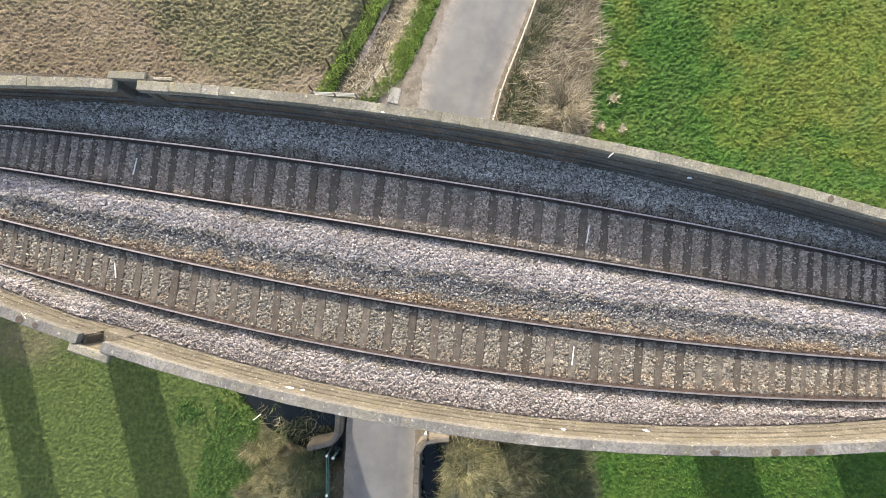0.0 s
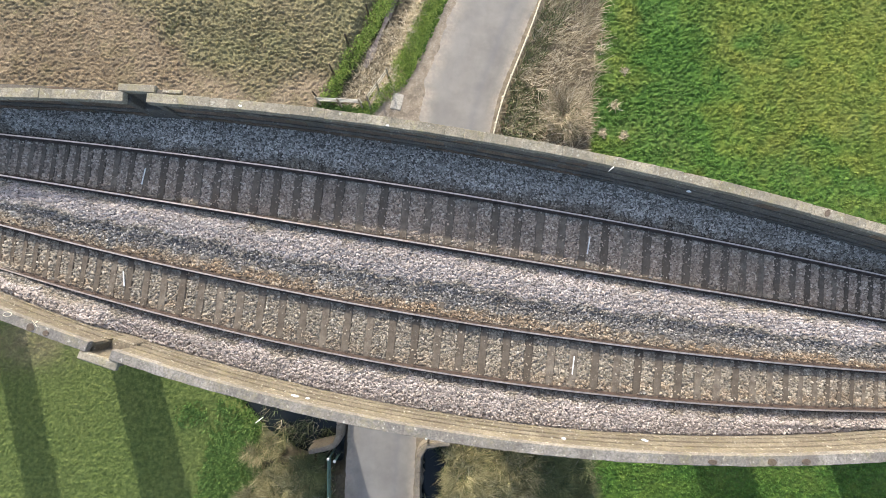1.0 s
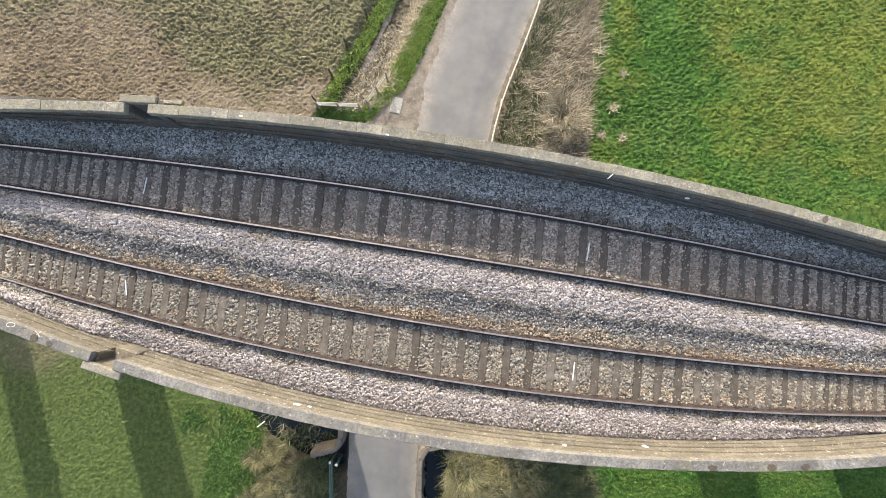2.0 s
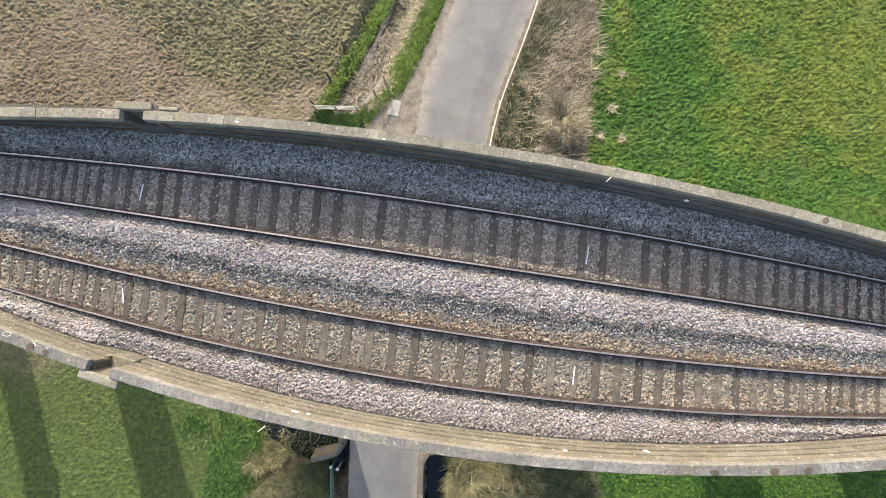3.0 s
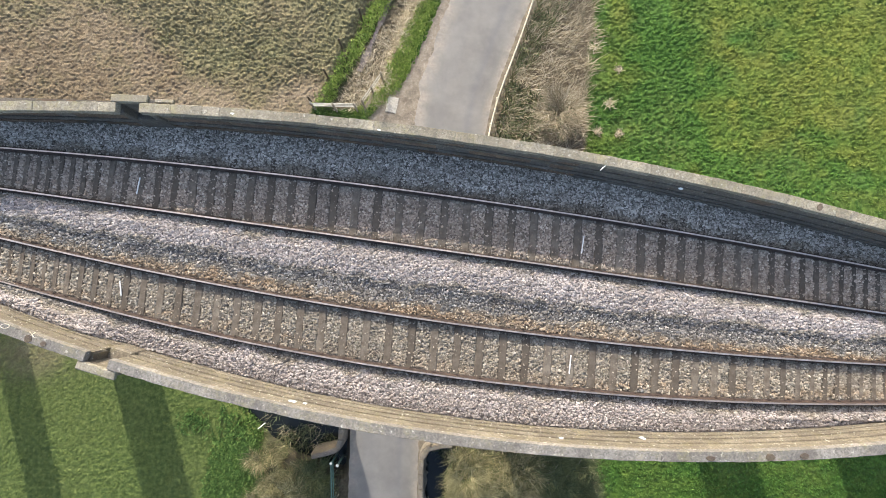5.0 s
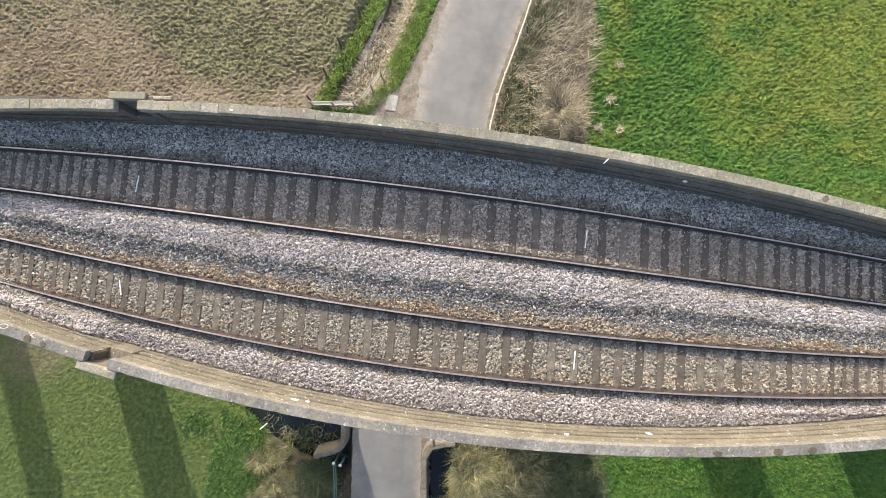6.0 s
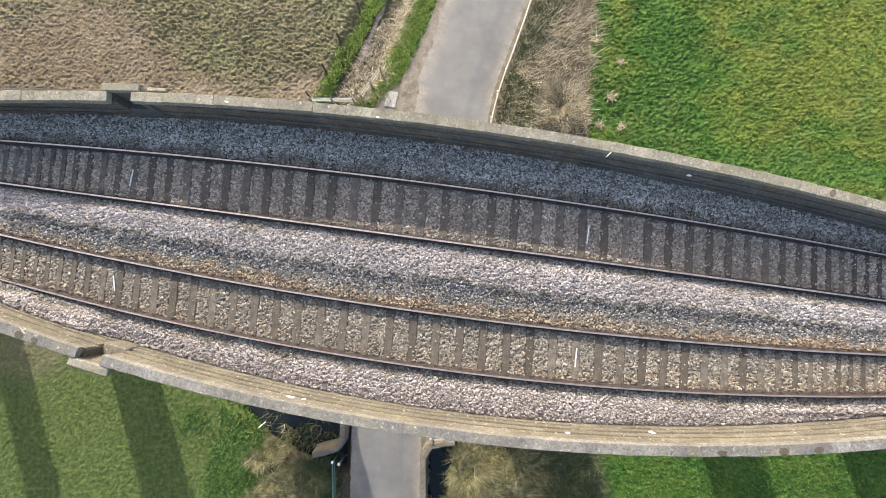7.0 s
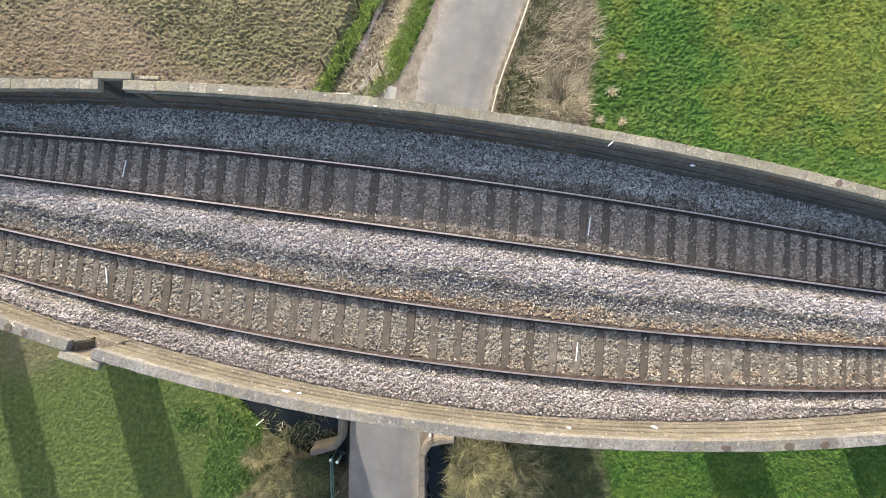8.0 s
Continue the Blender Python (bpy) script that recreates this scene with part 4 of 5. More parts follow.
tagged(new("road", mesh("road", v, f, asphalt_mat, attrs={"across": u}, smooth=True)), "narrow worn grey asphalt lane passing under the viaduct", "road", kind="structure")
northern = fine_road[(fine_road[:, 1] > 4)]
left_extra = verge_width(northern[:, 1])
v, f, u = ribbon(northern, northern[:, 2] / 2 + left_extra, northern[:, 2] / 2 + 0.45, 0.018, 0.0)
edge_line = fine_road[:, :3].copy()
ev, ef, _ = ribbon(edge_line, np.full(len(edge_line), -1.0) * (edge_line[:, 2] / 2 - 0.08), edge_line[:, 2] / 2 + 0.55 + 2 * ragged_r, 0.026, 0.03, 5)
tagged(new("road_edge", mesh("road_edge", ev, ef, edge_mat, smooth=True)), "strip of brown dirt and grit along the lane's kerbless edge", "verge", kind="structure")
tagged(new("road_verge", mesh("road_verge", v, f, gravel_mat, smooth=True)), "pale gravelly verge worn along the lane", "verge", kind="structure")

wp = stream_path[(stream_path[:, 1] < 7) & (stream_path[:, 1] > -45)]
v, f, u = ribbon(wp, np.full(len(wp), 2.2), np.full(len(wp), 2.2), -0.72, 0.0, 3)
tagged(new("stream_water", mesh("stream_water", v, f, water_mat)), "dark still water of a narrow stream", "water", kind="structure")


north_ditch = stream_path[(stream_path[:, 1] > 14.0) & (stream_path[:, 1] < 45)]
north_ditch = smooth_path([tuple(q) for q in north_ditch], 160)
uneven = 0.08 + 0.34 * value_noise(north_ditch[:, 0], north_ditch[:, 1], 0.9, 48) * value_noise(north_ditch[:, 0], north_ditch[:, 1], 2.6, 49)
v, f, u = ribbon(north_ditch, uneven + 0.06, uneven, -0.33, 0.0, 3)
tagged(new("ditch_water", mesh("ditch_water", v, f, ditch_mat)), "thin strip of water lying in the roadside ditch", "water", kind="structure")


# ---- lane walls at the stream bridge ----
def lane_wall(path, height, words):
    """A thick low wall with rounded capping along a bent line."""
    wall = tagged(new("lane_wall"), words, "wall", "walls at the stream bridge")
    p = smooth_path(path, 40)
    way = np.gradient(p, axis=0)
    way /= np.hypot(way[:, 0], way[:, 1])[:, None]
    side = np.stack([-way[:, 1], way[:, 0]], 1)

    def body(prof):
        k = len(prof)
        verts = [(p[i, 0] + side[i, 0] * o, p[i, 1] + side[i, 1] * o, z) for i in range(len(p)) for o, z in prof]
        faces = [(i * k + j, i * k + (j + 1) % k, (i + 1) * k + (j + 1) % k, (i + 1) * k + j) for i in range(len(p) - 1) for j in range(k)]
        return verts, faces + [tuple(range(k))[::-1], tuple(range((len(p) - 1) * k, len(p) * k))]
    part("wall_body", mesh("wall_body", *body([(-0.17, -1.2), (0.17, -1.2), (0.17, height - 0.1), (-0.17, height - 0.1)]), lane_wall_mat), wall)
    # capping stones
    k, i = 4, 0
    while i < len(p) - 1:
        e = min(i + k, len(p) - 1)
        a, c = p[i], p[e]
        long = math.hypot(*(c - a))
        bm = bmesh.new()
        bmesh.ops.create_cube(bm, size=1)
        for vert in bm.verts:
            vert.co = Vector((vert.co.x * (long - 0.012), vert.co.y * (0.37 if vert.co.z < 0 else 0.27), vert.co.z * 0.14))
        bmesh.ops.bevel(bm, geom=bm.edges[:], offset=0.03, segments=2, affect="EDGES")
        ob = part("capping_stone", bm_mesh("capping_stone", bm, lane_wall_mat), wall)
        ob.matrix_basis = pose((a[0] + c[0]) / 2, (a[1] + c[1]) / 2, height - 0.03, 0, 0, math.degrees(math.atan2(c[1] - a[1], c[0] - a[0])))
        i = e
    return wall


lane_wall([(-1.75, -16), (-1.68, -12.6), (-1.64, -10.3), (-1.6, -9.75), (-1.45, -9.45), (-1.0, -9.32), (0.25, -9.25)], 1.0, "low stone lane wall curving away over the stream")
lane_wall([(-6.2, -5.2), (-6.3, -7.6), (-6.33, -8.9), (-6.38, -9.25), (-6.65, -9.47), (-7.05, -9.56), (-8.1, -9.76)], 1.0, "low stone lane wall with a rounded outward bend")


# ---- railings and fences ----
def railing(posts, rails, mat_rail, mat_post, words, height=1.05, radius=0.04):
    top = tagged(new("railing"), words, "railing", "railings along the lane")
    zs = [float(ground_height(np.array([p[0]]), np.array([p[1]]))[0]) for p in posts]
    for (x, y), z in zip(posts, zs):
        post = part("post", tube("post", [(x, y, z - 0.2), (x, y, height - 0.02)], 0.05, mat_rail), top)
        part("post_cap", tube("post_cap", [(x, y, height - 0.06), (x, y, height + 0.04), (x, y, height + 0.07)], [0.06, 0.08, 0.03], mat_post), post)
    for drop in rails:
        part("rail_bar", tube("rail_bar", [(x, y, height - drop) for x, y in smooth_path(posts, 40)], radius, mat_rail), top)
    return top


railing([(9.0, 28.0), (7.9, 24.0), (6.8, 20.6), (5.95, 18.0), (5.09, 15.62), (4.05, 13.09), (3.50, 11.7), (3.05, 10.06), (2.7, 8.4), (2.3, 6.6)], [0.0, 0.5], cream_mat, cream_mat, "cream-painted tubular railing between lane and dry reeds")
railing([(-6.92, -10.15), (-6.89, -12.4), (-6.9, -14.6), (-7.0, -17.0)], [0.0, 0.45], green_paint_mat, white_mat, "green tubular railing with white-topped posts beside the lane")
railing([(-6.58, -10.3), (-6.55, -10.32)], [0.0], green_paint_mat, white_mat, "short white-capped marker post at the railing's end", 0.95)

railing([(-1.14, -8.86), (-1.12, -8.84)], [0.0], cream_mat, white_mat, "short cream post with a white cap at the bridge wall", 1.25)

fence = tagged(new("timber_fence"), "pale weathered timber rail fence closing the ditch by the viaduct", "fence")
for x, y in ((-8.15, 11.68), (-6.8, 11.6), (-5.45, 11.55), (-4.95, 11.75), (-4.35, 12.6), (-3.75, 13.5)):
    part("post", box_mesh("post", 0.10, 0.10, 1.45, wood_mat, 0.012), fence).location = (x, y, 0.45)
for a, c, hs in (((-8.2, 11.66), (-5.35, 11.53), (1.05, 0.72, 0.4)), ((-5.0, 11.7), (-3.7, 13.55), (1.05, 0.66))):
    for h in hs:
        long = math.hypot(c[0] - a[0], c[1] - a[1])
        ob = part("rail_board", box_mesh("rail_board", long, 0.055 if long > 2.5 else 0.035, 0.09 if long > 2.5 else 0.05, pale_wood_mat, 0.008, 0.004), fence)
        ob.matrix_basis = pose((a[0] + c[0]) / 2, (a[1] + c[1]) / 2 + (1.05 - h) * 0.15, h, 0, 0, math.degrees(math.atan2(c[1] - a[1], c[0] - a[0])))
wire_fence = tagged(new("wire_fence"), "dark wooden posts with sagging wire along the ditch hedge", "fence")
line = [(-8.35, 12.05), (-7.35, 13.8), (-6.4, 15.75), (-5.1, 17.7), (-3.9, 19.8), (-2.7, 21.9)]
for x, y in line:
    part("post", tube("post", [(x, y, -0.2), (x + 0.03, y, 1.1), (x + 0.03, y, 1.13)], [0.07, 0.06, 0.03], dark_wood_mat, 7), wire_fence)
for (x0, y0), (x1, y1) in zip(line, line[1:]):
    for h in (0.55, 0.95):
        part("wire", tube("wire", [(x0 + (x1 - x0) * k / 6, y0 + (y1 - y0) * k / 6, h - 0.08 * (1 - (k / 3 - 1) ** 2)) for k in range(7)], 0.006, rust_mat, 4), wire_fence)

ob = tagged(new("white_plank", box_mesh("white_plank", 0.55, 0.05, 0.05, white_mat, 0.01)), "thin white plank lying on the stream bank", "plank")
ob.matrix_basis = pose(-11.35, -8.15, 0.28, 0, 8, 38)
ob = tagged(new("manhole_slab", box_mesh("manhole_slab", 0.72, 1.05, 0.08, slab_mat, 0.03, 0.02)), "pale worn concrete slab set in the lane's verge", "slab")
ob.matrix_basis = pose(-3.18, 11.85, 0.03, 0, 0, -12)


# ---- plants ----
def scatter(n, x0, x1, y0, y1, rule):
    x, y = rng.uniform(x0, x1, n), rng.uniform(y0, y1, n)
    k = rule(x, y)
    x, y = x[k], y[k]
    return np.stack([x, y, ground_height(x, y)], 1)


def visible(x, y):
    return (y > 7.0 - 0.17 * x) | (y < -5.5 - 0.12 * x)


def tufts(points, per, spread):
    base = np.repeat(points, per, 0)
    return base + np.concatenate([rng.normal(0, spread, (len(base), 2)), np.zeros((len(base), 1))], 1)


def rule_green(x, y):
    mud, sprout, straw, soil, ds, off, half = ground_zones(x, y)
    return visible(x, y) & (mud < 0.3) & (straw < 0.4) & (soil < 0.4) & (np.abs(off) > half + 0.9)


def rule_clump(x, y):
    return rule_green(x, y) & (clods(x, y)[0] > rng.uniform(0.35, 0.7, x.shape))


p = tufts(scatter(13000, 6, 31, 3, 21, rule_clump), 5, 0.06)
tagged(new("lush_meadow", blades("lush_meadow", p, rng.uniform(0.08, 0.15, len(p)), rng.uniform(0.05, 0.09, len(p)), 0.8, lush_mat, attrs={"dry": dryness(p[:, 0], p[:, 1])})), "lush uneven bright green meadow grass", "grass", kind="stuff")
p = tufts(scatter(22000, 8, 31, -16, -6, rule_clump), 4, 0.05)
tagged(new("lush_meadow", blades("lush_meadow", p, rng.uniform(0.08, 0.16, len(p)), rng.uniform(0.05, 0.09, len(p)), 0.8, lush_mat, attrs={"dry": dryness(p[:, 0], p[:, 1])})), "thick bright green grass below the viaduct", "grass", kind="stuff")
p = tufts(scatter(16000, -31, -9, -16, 0, lambda x, y: rule_green(x, y) & (clods(x, y)[1] > rng.uniform(0.25, 0.55, x.shape))), 4, 0.03)
tagged(new("grazed_lawn", blades("grazed_lawn", p, rng.uniform(0.05, 0.09, len(p)), rng.uniform(0.03, 0.055, len(p)), 0.8, lawn_mat)), "short grazed green grass crossed by pier shadows", "grass", kind="stuff")
p = tufts(scatter(9000, -17, -10, -14, -6, lambda x, y: rule_green(x, y) & (value_noise(x, y, 0.5, 21) + (x + 13.4) * 0.2 > rng.uniform(0.15, 1.1, x.shape)) & (clods(x, y)[0] > rng.uniform(0.2, 0.6, x.shape))), 11, 0.09)
p[:, 2] += rng.uniform(0, 0.12, len(p))
tagged(new("nettle_patch", blades("nettle_patch", p, rng.uniform(0.10, 0.24, len(p)), rng.uniform(0.045, 0.10, len(p)), 0.9, nettle_mat)), "taller dark green growth on the stream bank", "undergrowth", kind="stuff")


def rule_mud(x, y):
    mud, sprout, straw, soil, ds, off, half = ground_zones(x, y)
    return visible(x, y) & (mud > 0.6) & (rng.uniform(0, 1, x.shape) < 0.03 + 0.9 * sprout) & (clods(x, y)[0] > 0.5)


p = tufts(scatter(22000, -31, -4, 7, 21, rule_mud), 4, 0.05)
tagged(new("pasture_tussocks", blades("pasture_tussocks", p, rng.uniform(0.06, 0.12, len(p)), rng.uniform(0.03, 0.06, len(p)), 0.7, tuft_mat)), "poached muddy pasture with thin dull tussocks", "grass", kind="stuff")



def rule_reed(x, y):
    off, half = road_side(x, y)
    return (y > 6.5) & (off > half + 0.75) & (x < reed_edge(y) + 0.1 + 0.7 * (value_noise(x, y, 0.9, 37) - 0.5))


p = scatter(13500, 2, 12, 6.5, 21, lambda x, y: rule_reed(x, y) & (value_noise(x, y, 1.5, 35) > rng.uniform(0.05, 0.6, x.shape)))
tagged(new("dry_reeds", blades("dry_reeds", p, rng.uniform(0.6, 1.3, len(p)), rng.uniform(0.02, 0.045, len(p)), 0.9, reed_mat, 4, bend=0.5, heading=0.2 + 1.6 * (value_noise(p[:, 0], p[:, 1], 0.55, 33) - 0.5) + rng.normal(0, 0.75, len(p)) + np.where(rng.uniform(0, 1, len(p)) < 0.15, 2.6, 0))),
       "tangled flattened dry straw-coloured reeds beside the lane", "reeds", kind="stuff")
p = scatter(16000, 2, 12, 6.5, 21, lambda x, y: rule_reed(x, y) & (value_noise(x, y, 0.6, 31) + 0.35 * (2.3 - road_side(x, y)[0] + road_side(x, y)[1]) > 0.5))
tagged(new("bank_brambles", blades("bank_brambles", p, rng.uniform(0.4, 0.9, len(p)), rng.uniform(0.035, 0.075, len(p)), 0.7, bramble_mat)), "dull green brambles growing through the reeds", "undergrowth", kind="stuff")


def rule_hedge(x, y):
    d = x - hedge_x(y)
    return (y > 11.9) & (np.abs(d) < 0.48 + 0.3 * (value_noise(x, y, 0.8, 41) - 0.5))


p = tufts(scatter(9000, -9, 2, 11.9, 24, rule_hedge), 8, 0.10)
p[:, 2] += rng.uniform(0, 0.35, len(p))
tagged(new("bank_greenery", blades("bank_greenery", p, rng.uniform(0.12, 0.24, len(p)), rng.uniform(0.03, 0.06, len(p)), 0.8, hedge_mat)), "bright green low growth along the ditch edge", "undergrowth", kind="stuff")


def rule_verge(x, y):
    off, half = road_side(x, y)
    gap = -off - half
    edge = verge_width(y)
    return (y > 11) & (gap > edge - 0.1 + 0.3 * (value_noise(x, y, 2.5, 45) - 0.5)) & (gap < edge + 1.1 + 0.5 * (value_noise(x, y, 0.9, 44) - 0.5))


p = tufts(scatter(20000, -7, 6, 11, 24, rule_verge), 8, 0.10)
tagged(new("verge_grass", blades("verge_grass", p, rng.uniform(0.12, 0.28, len(p)), rng.uniform(0.025, 0.05, len(p)), 0.7, hedge_mat)), "long green grass on the lane's verge", "grass", kind="stuff")


p = tufts(scatter(2600, -8.3, -3.4, 10.2, 12.0, lambda x, y: (value_noise(x, y, 1.4, 46) > rng.uniform(0.1, 0.6, x.shape)) & (y < 11.65 + 0.25 * np.clip(x + 5, 0, 1)) & (-road_side(x, y)[0] - road_side(x, y)[1] > verge_width(y) - 0.1)), 8, 0.10)
tagged(new("verge_grass", blades("verge_grass", p, rng.uniform(0.12, 0.28, len(p)), rng.uniform(0.025, 0.05, len(p)), 0.7, nettle_mat)), "dark green grass round the foot of the timber fence", "grass", kind="stuff")


def rule_ditch(x, y):
    off, half = road_side(x, y)
    return (y > 11.75) & (x > hedge_x(y) + 0.75) & (-off - half > 2.1) & (value_noise(x, y, 0.8, 47) > 0.3) & ((path_distance(stream_path, x, y) > 0.12) | (y < 16.5))


p = scatter(21000, -8, 4, 11.2, 24, rule_ditch)
tagged(new("ditch_straw", blades("ditch_straw", p, rng.uniform(0.35, 0.8, len(p)), rng.uniform(0.015, 0.032, len(p)), 0.9, straw_mat, 3)), "pale dead grass hanging over the ditch", "grass", kind="stuff")


def rule_bank(x, y):
    return (path_distance(stream_path, x, y) > 0.85) & (value_noise(x, y, 1.1, 81) > rng.uniform(0.1, 0.7, x.shape)) & (np.abs(road_side(x, y)[0]) > road_side(x, y)[1] + 0.55)


for n, low, mat, words in ((11000, 0.3, bramble_mat, "dark tangled brambles covering the stream bank"), (4500, 0.35, reed_mat, "dry brown stalks standing on the stream bank"), (2600, 0.3, twig_mat, "bare twigs straggling over the stream bank")):
    p = scatter(n, -11.6, 9.0, -15.5, -7.0, rule_bank)
    p[:, 2] = np.maximum(p[:, 2], -0.6)
    tagged(new("bank_undergrowth", blades("bank_undergrowth", p, rng.uniform(low, 2.2 * low, len(p)), rng.uniform(0.018, 0.045, len(p)), 0.85, mat, 3)), words, "undergrowth", kind="stuff")

for n, mat, words in ((520, bramble_mat, "green stalks leaning over the shallow stream"), (60, straw_mat, "dead stalks caught in the shallow stream")):
    p = tufts(scatter(n // 5, -10.9, -7.2, -10.1, -7.4, lambda x, y: value_noise(x, y, 1.3, 85) > 0.45), 6, 0.16)
    p[:, 2] = -0.7
    tagged(new("stream_stalks", blades("stream_stalks", p, rng.uniform(0.35, 0.8, len(p)), rng.uniform(0.018, 0.04, len(p)), 0.9, mat, 3)), words, "undergrowth", kind="stuff")


def bush(x, y, radius, height, twigs, mat, words, lean=0.9, leaf=None):
    """A shrub: many arching stems from a crown, each with thin side twigs."""
    z = float(ground_height(np.array([x]), np.array([y]))[0])
    top = tagged(new("shrub"), words, "shrub", "shrubs by the stream")
    top.location = (x, y, z)
    groups = max(twigs // 14, 12)
    ga, gr = rng.uniform(0, 6.283, groups), np.sqrt(rng.uniform(0, 1, groups)) * radius * 0.85
    gz = height * np.sqrt(np.clip(1 - (gr / radius) ** 2, 0.05, 1)) * rng.uniform(0.35, 1.0, groups)
    gh = ga + rng.normal(0, 1.0 if radius > 1 else 2.5, groups)
    # Inner crown borrows the darker bramble colour to imitate shade inside the shrub.
    for name, per, spread, long, wide, mat_used in (("inner_crown", 14, 0.14, 0.8, 0.032, bramble_mat), ("crown", 24, 0.08, 1.0, 0.03, leaf or mat)):
        k = np.repeat(np.arange(groups), per)
        n = len(k)
        base = np.stack([gr[k] * np.cos(ga[k]), gr[k] * np.sin(ga[k]), gz[k] * (0.55 if name == "inner_crown" else 1.0)], 1) + rng.normal(0, spread, (n, 3)) * (1, 1, 0.6)
        part(name, blades(name, base, rng.uniform(0.45, 1.1, n) * long * (0.6 + 0.3 * radius), rng.uniform(0.5, 1.2, n) * wide, lean, mat_used, 4, bend=0.5, heading=gh[k] + rng.normal(0, 0.6, n)), top)
    for k in range(7):
        q = k * 0.9
        part("limb", tube("limb", [(0, 0, -0.1), (0.25 * radius * math.cos(q), 0.25 * radius * math.sin(q), height * 0.4), (0.6 * radius * math.cos(q + 0.2), 0.6 * radius * math.sin(q + 0.2), height * 0.7)], [0.06, 0.04, 0.015], wood_mat, 6), top)
    return top


OLIVE, DULL = "bare olive-straw twiggy shrub overhanging the dark stream", "dull brown-green bramble thicket by the lane wall"
for x, y, r, h, n in ((1.25, -10.9, 1.5, 1.5, 1500), (3.3, -12.4, 1.8, 1.7, 1700), (1.0, -13.2, 1.4, 1.4, 1300), (4.3, -10.8, 1.5, 1.4, 1300), (4.6, -13.6, 1.4, 1.3, 900)):
    bush(x, y, r, h, n, twig_mat, OLIVE)
# Same shrubs with a darker leaf colour for the pier's shade.
for x, y, r, h, n in ((6.0, -11.4, 1.7, 1.2, 1300), (7.2, -12.9, 1.6, 1.1, 1200), (7.6, -10.9, 1.1, 0.8, 700)):
    bush(x, y, r, h, n, twig_mat, "shaded olive-green shrub merging into the meadow", leaf=bramble_mat)
for x, y, r, h, n in ((-9.7, -12.3, 1.5, 1.2, 1700), (-11.2, -13.2, 1.4, 1.1, 1400), (-10.4, -11.5, 0.9, 0.9, 600)):
    bush(x, y, r, h, n, twig_mat, "straw-coloured dry shrub on the stream bank")
for x, y, r, h, n in ((-8.2, -11.2, 1.1, 0.8, 800), (-7.8, -12.9, 1.1, 0.8, 800), (-8.9, -10.9, 0.8, 0.6, 420), (-11.7, -10.2, 0.6, 0.5, 320), (-10.5, -9.9, 0.75, 0.35, 420)):
    bush(x, y, r, h, n, bramble_mat, DULL, leaf=twig_mat if r < 0.95 else None)
for x, y, h in ((10.75, 11.55, 0.35), (11.48, 13.84, 0.22), (9.95, 9.75, 0.3), (11.3, 9.6, 0.25)):
    p = np.array([[0.0, 0.0, 0.0]]).repeat(100, 0) + rng.normal(0, 0.12, (100, 3)) * (1, 1, 0)
    ob = tagged(new("dead_tussock", blades("dead_tussock", p, rng.uniform(0.6, 1.4, 100) * h, rng.uniform(0.025, 0.05, 100), 0.8, straw_mat, 3)), "small pale dead tussock in the green meadow", "tussock", "dead tussocks in the meadow")
    ob.location = (x, y, float(ground_height(np.array([x]), np.array([y]))[0]))
bush(7.4, 10.8, 1.6, 1.2, 1100, reed_mat, "tall tangled straw-coloured shrub among the reeds")


# ---- car ----
paint_mat, nt, b = material("silver_car_paint", 0.3, 0.35)
b.inputs["Base Color"].default_value = (0.62, 0.68, 0.74, 1)
glass_mat, nt, b = material("dark_car_glass", 0.08)
b.inputs["Base Color"].default_value = (0.015, 0.018, 0.02, 1)
rubber_mat, nt, b = material("tyre_rubber", 0.85)
b.inputs["Base Color"].default_value = (0.02, 0.02, 0.02, 1)
lamp_mat, nt, b = material("clear_lamp", 0.15)
b.inputs["Base Color"].default_value = (0.7, 0.7, 0.72, 1)
red_mat, nt, b = material("red_lamp", 0.25)
b.inputs["Base Color"].default_value = (0.45, 0.02, 0.02, 1)


def loft(name, rings, mat):
    k = len(rings[0])
    verts = [v for r in rings for v in r]
    faces = [(i * k + j, i * k + (j + 1) % k, (i + 1) * k + (j + 1) % k, (i + 1) * k + j) for i in range(len(rings) - 1) for j in range(k)]
    faces += [tuple(range(k))[::-1], tuple(range((len(rings) - 1) * k, len(rings) * k))]
    return mesh(name, verts, faces, mat, smooth=True)


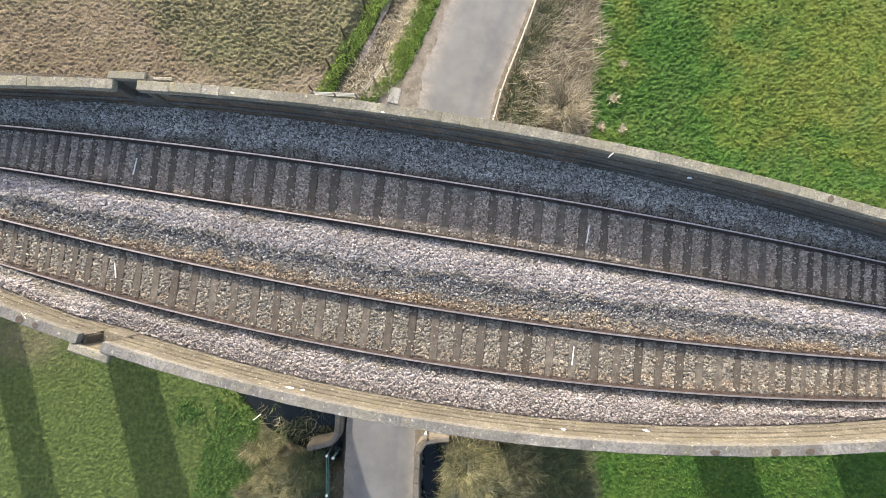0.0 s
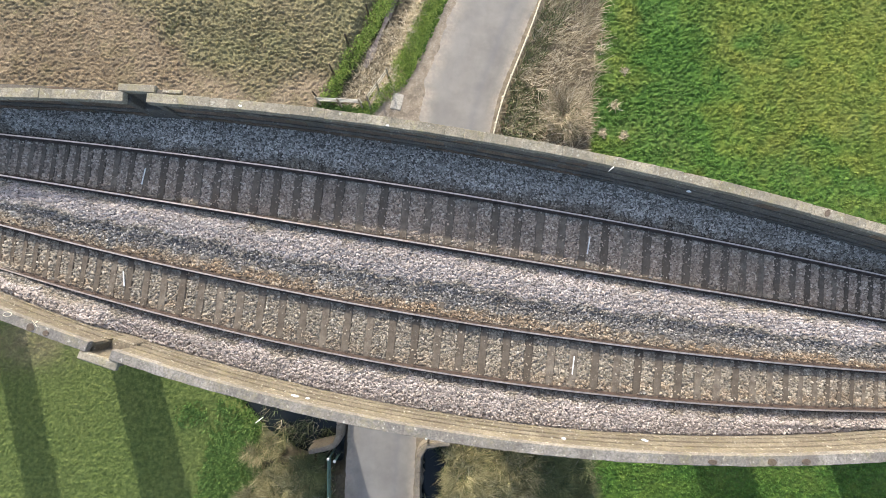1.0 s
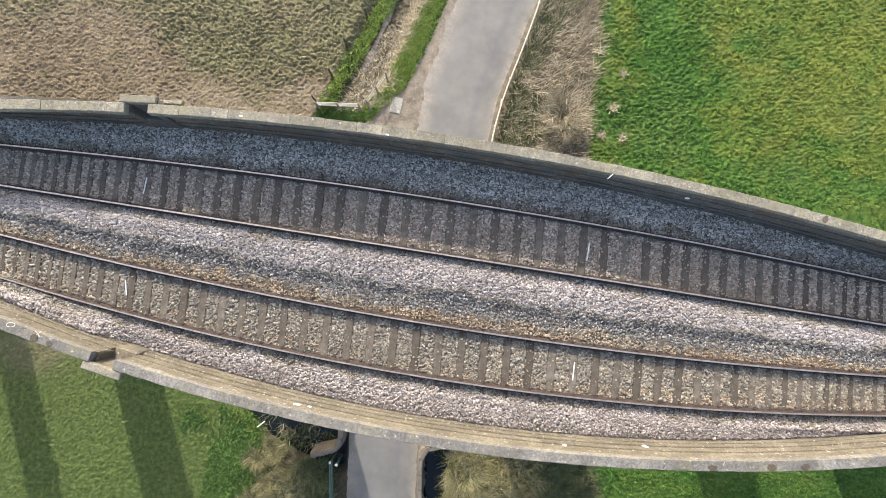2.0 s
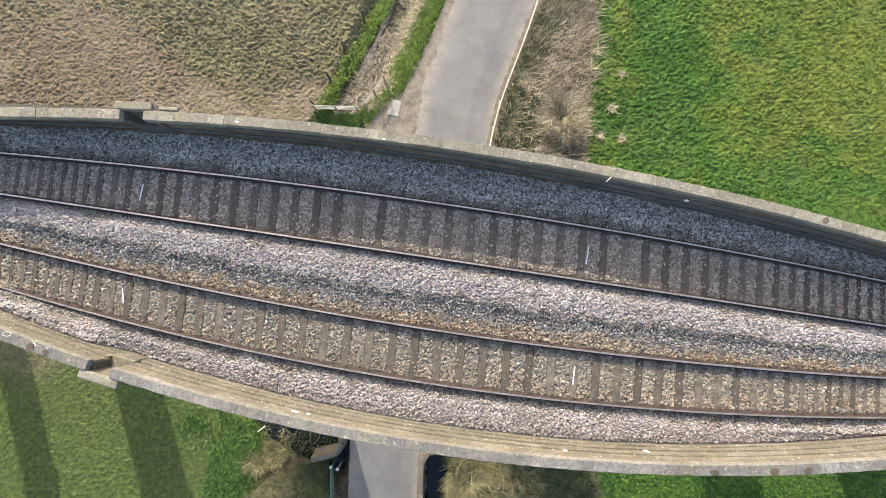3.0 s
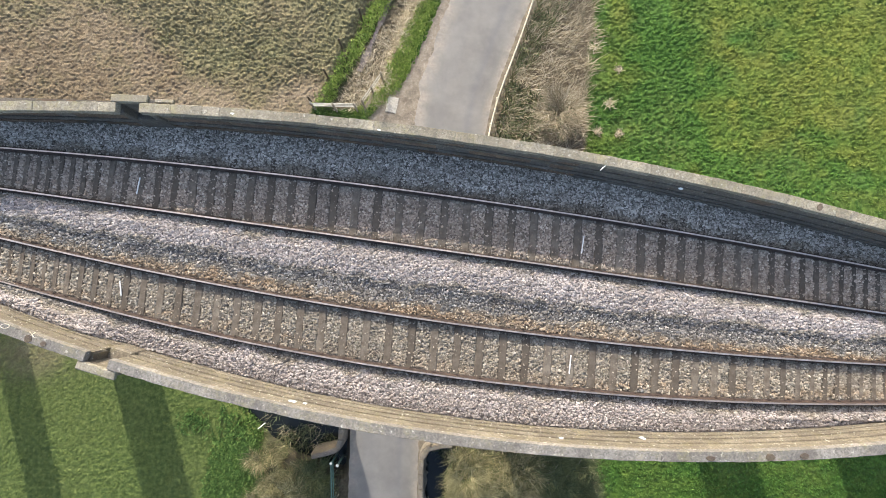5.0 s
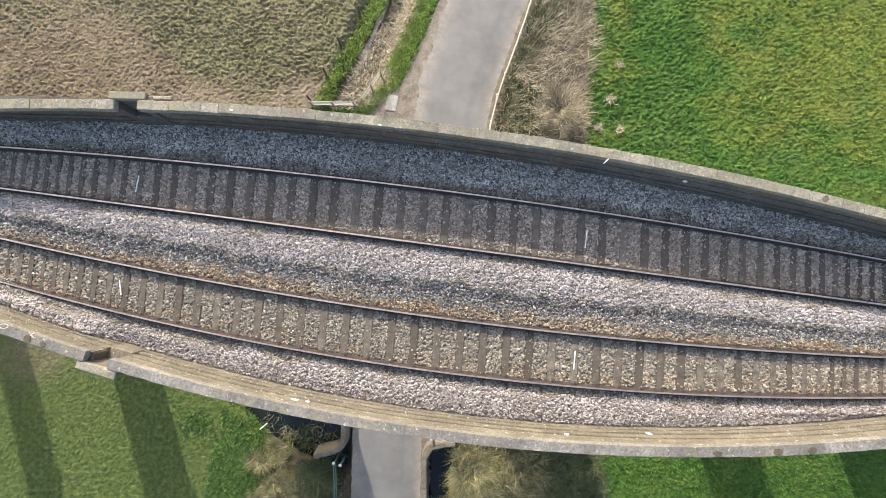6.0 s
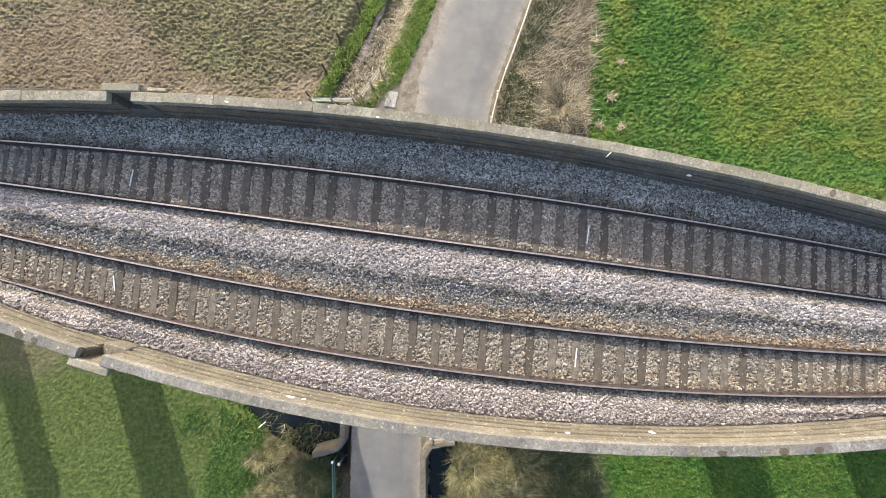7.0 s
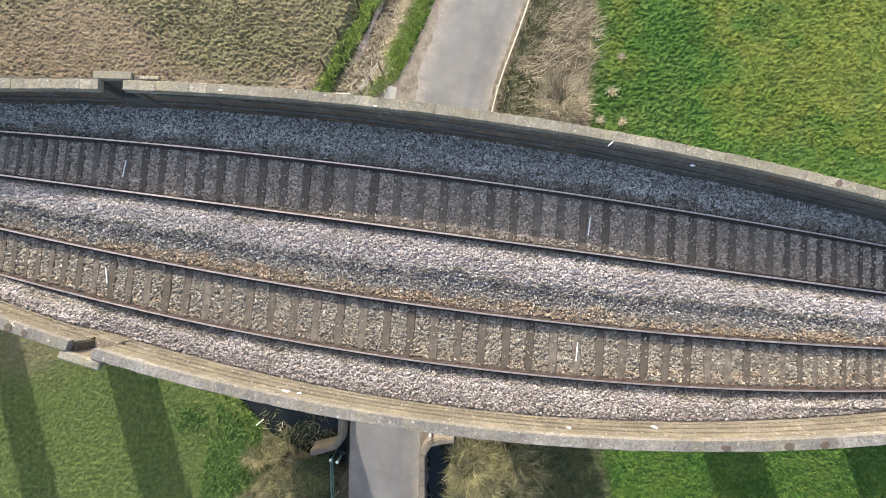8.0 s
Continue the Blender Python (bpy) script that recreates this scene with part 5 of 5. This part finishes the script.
def rounded(y, hw, z0, z1, k=0.16):
    return [(-hw, y, z0 + k), (-hw + k, y, z0), (hw - k, y, z0), (hw, y, z0 + k), (hw * 0.98, y, z1 - k), (hw * 0.9 - k * 0.5, y, z1), (-hw * 0.9 + k * 0.5, y, z1), (-hw * 0.98, y, z1 - k)]


car = tagged(new("hatchback_car"), "small silver hatchback car standing on the lane under the arch", "car")
body = part("body", loft("body", [rounded(-2.0, 0.62, 0.32, 0.66), rounded(-1.9, 0.78, 0.24, 0.78), rounded(-1.2, 0.86, 0.2, 0.92), rounded(0, 0.87, 0.2, 0.96), rounded(1.4, 0.86, 0.2, 0.98), rounded(1.9, 0.80, 0.26, 0.92), rounded(2.0, 0.66, 0.34, 0.74)], paint_mat), car)
part("cabin_glass", loft("cabin_glass", [rounded(-0.95, 0.70, 0.88, 0.97, 0.04), rounded(-0.3, 0.68, 0.88, 1.40, 0.1), rounded(1.2, 0.66, 0.88, 1.42, 0.1), rounded(1.75, 0.66, 0.88, 1.0, 0.05)], glass_mat), car)
part("roof_panel", loft("roof_panel", [rounded(-0.32, 0.56, 1.39, 1.44, 0.02), rounded(0.4, 0.60, 1.40, 1.49, 0.03), rounded(1.3, 0.56, 1.39, 1.44, 0.02)], paint_mat), car)
for sx in (-1, 1):
    for y in (-1.25, 1.25):
        wheel = part("wheel", tube("wheel", [(sx * 0.66, y, 0.3), (sx * 0.69, y, 0.3), (sx * 0.83, y, 0.3), (sx * 0.87, y, 0.3)], [0.25, 0.3, 0.3, 0.26], rubber_mat, 20), car)
        part("rim", tube("rim", [(sx * 0.84, y, 0.3), (sx * 0.885, y, 0.3)], [0.19, 0.17], lamp_mat, 14), wheel)
    part("headlight", box_mesh("headlight", 0.26, 0.14, 0.14, lamp_mat, 0.03), car).location = (sx * 0.58, -1.88, 0.66)
    part("tail_light", box_mesh("tail_light", 0.16, 0.12, 0.26, red_mat, 0.03), car).location = (sx * 0.66, 1.88, 0.78)
    part("door_mirror", box_mesh("door_mirror", 0.2, 0.12, 0.14, paint_mat, 0.03), car).location = (sx * 0.95, -0.7, 0.98)
car.matrix_basis = pose(-1.75, 0.6, 0.08, 0, 0, -11)
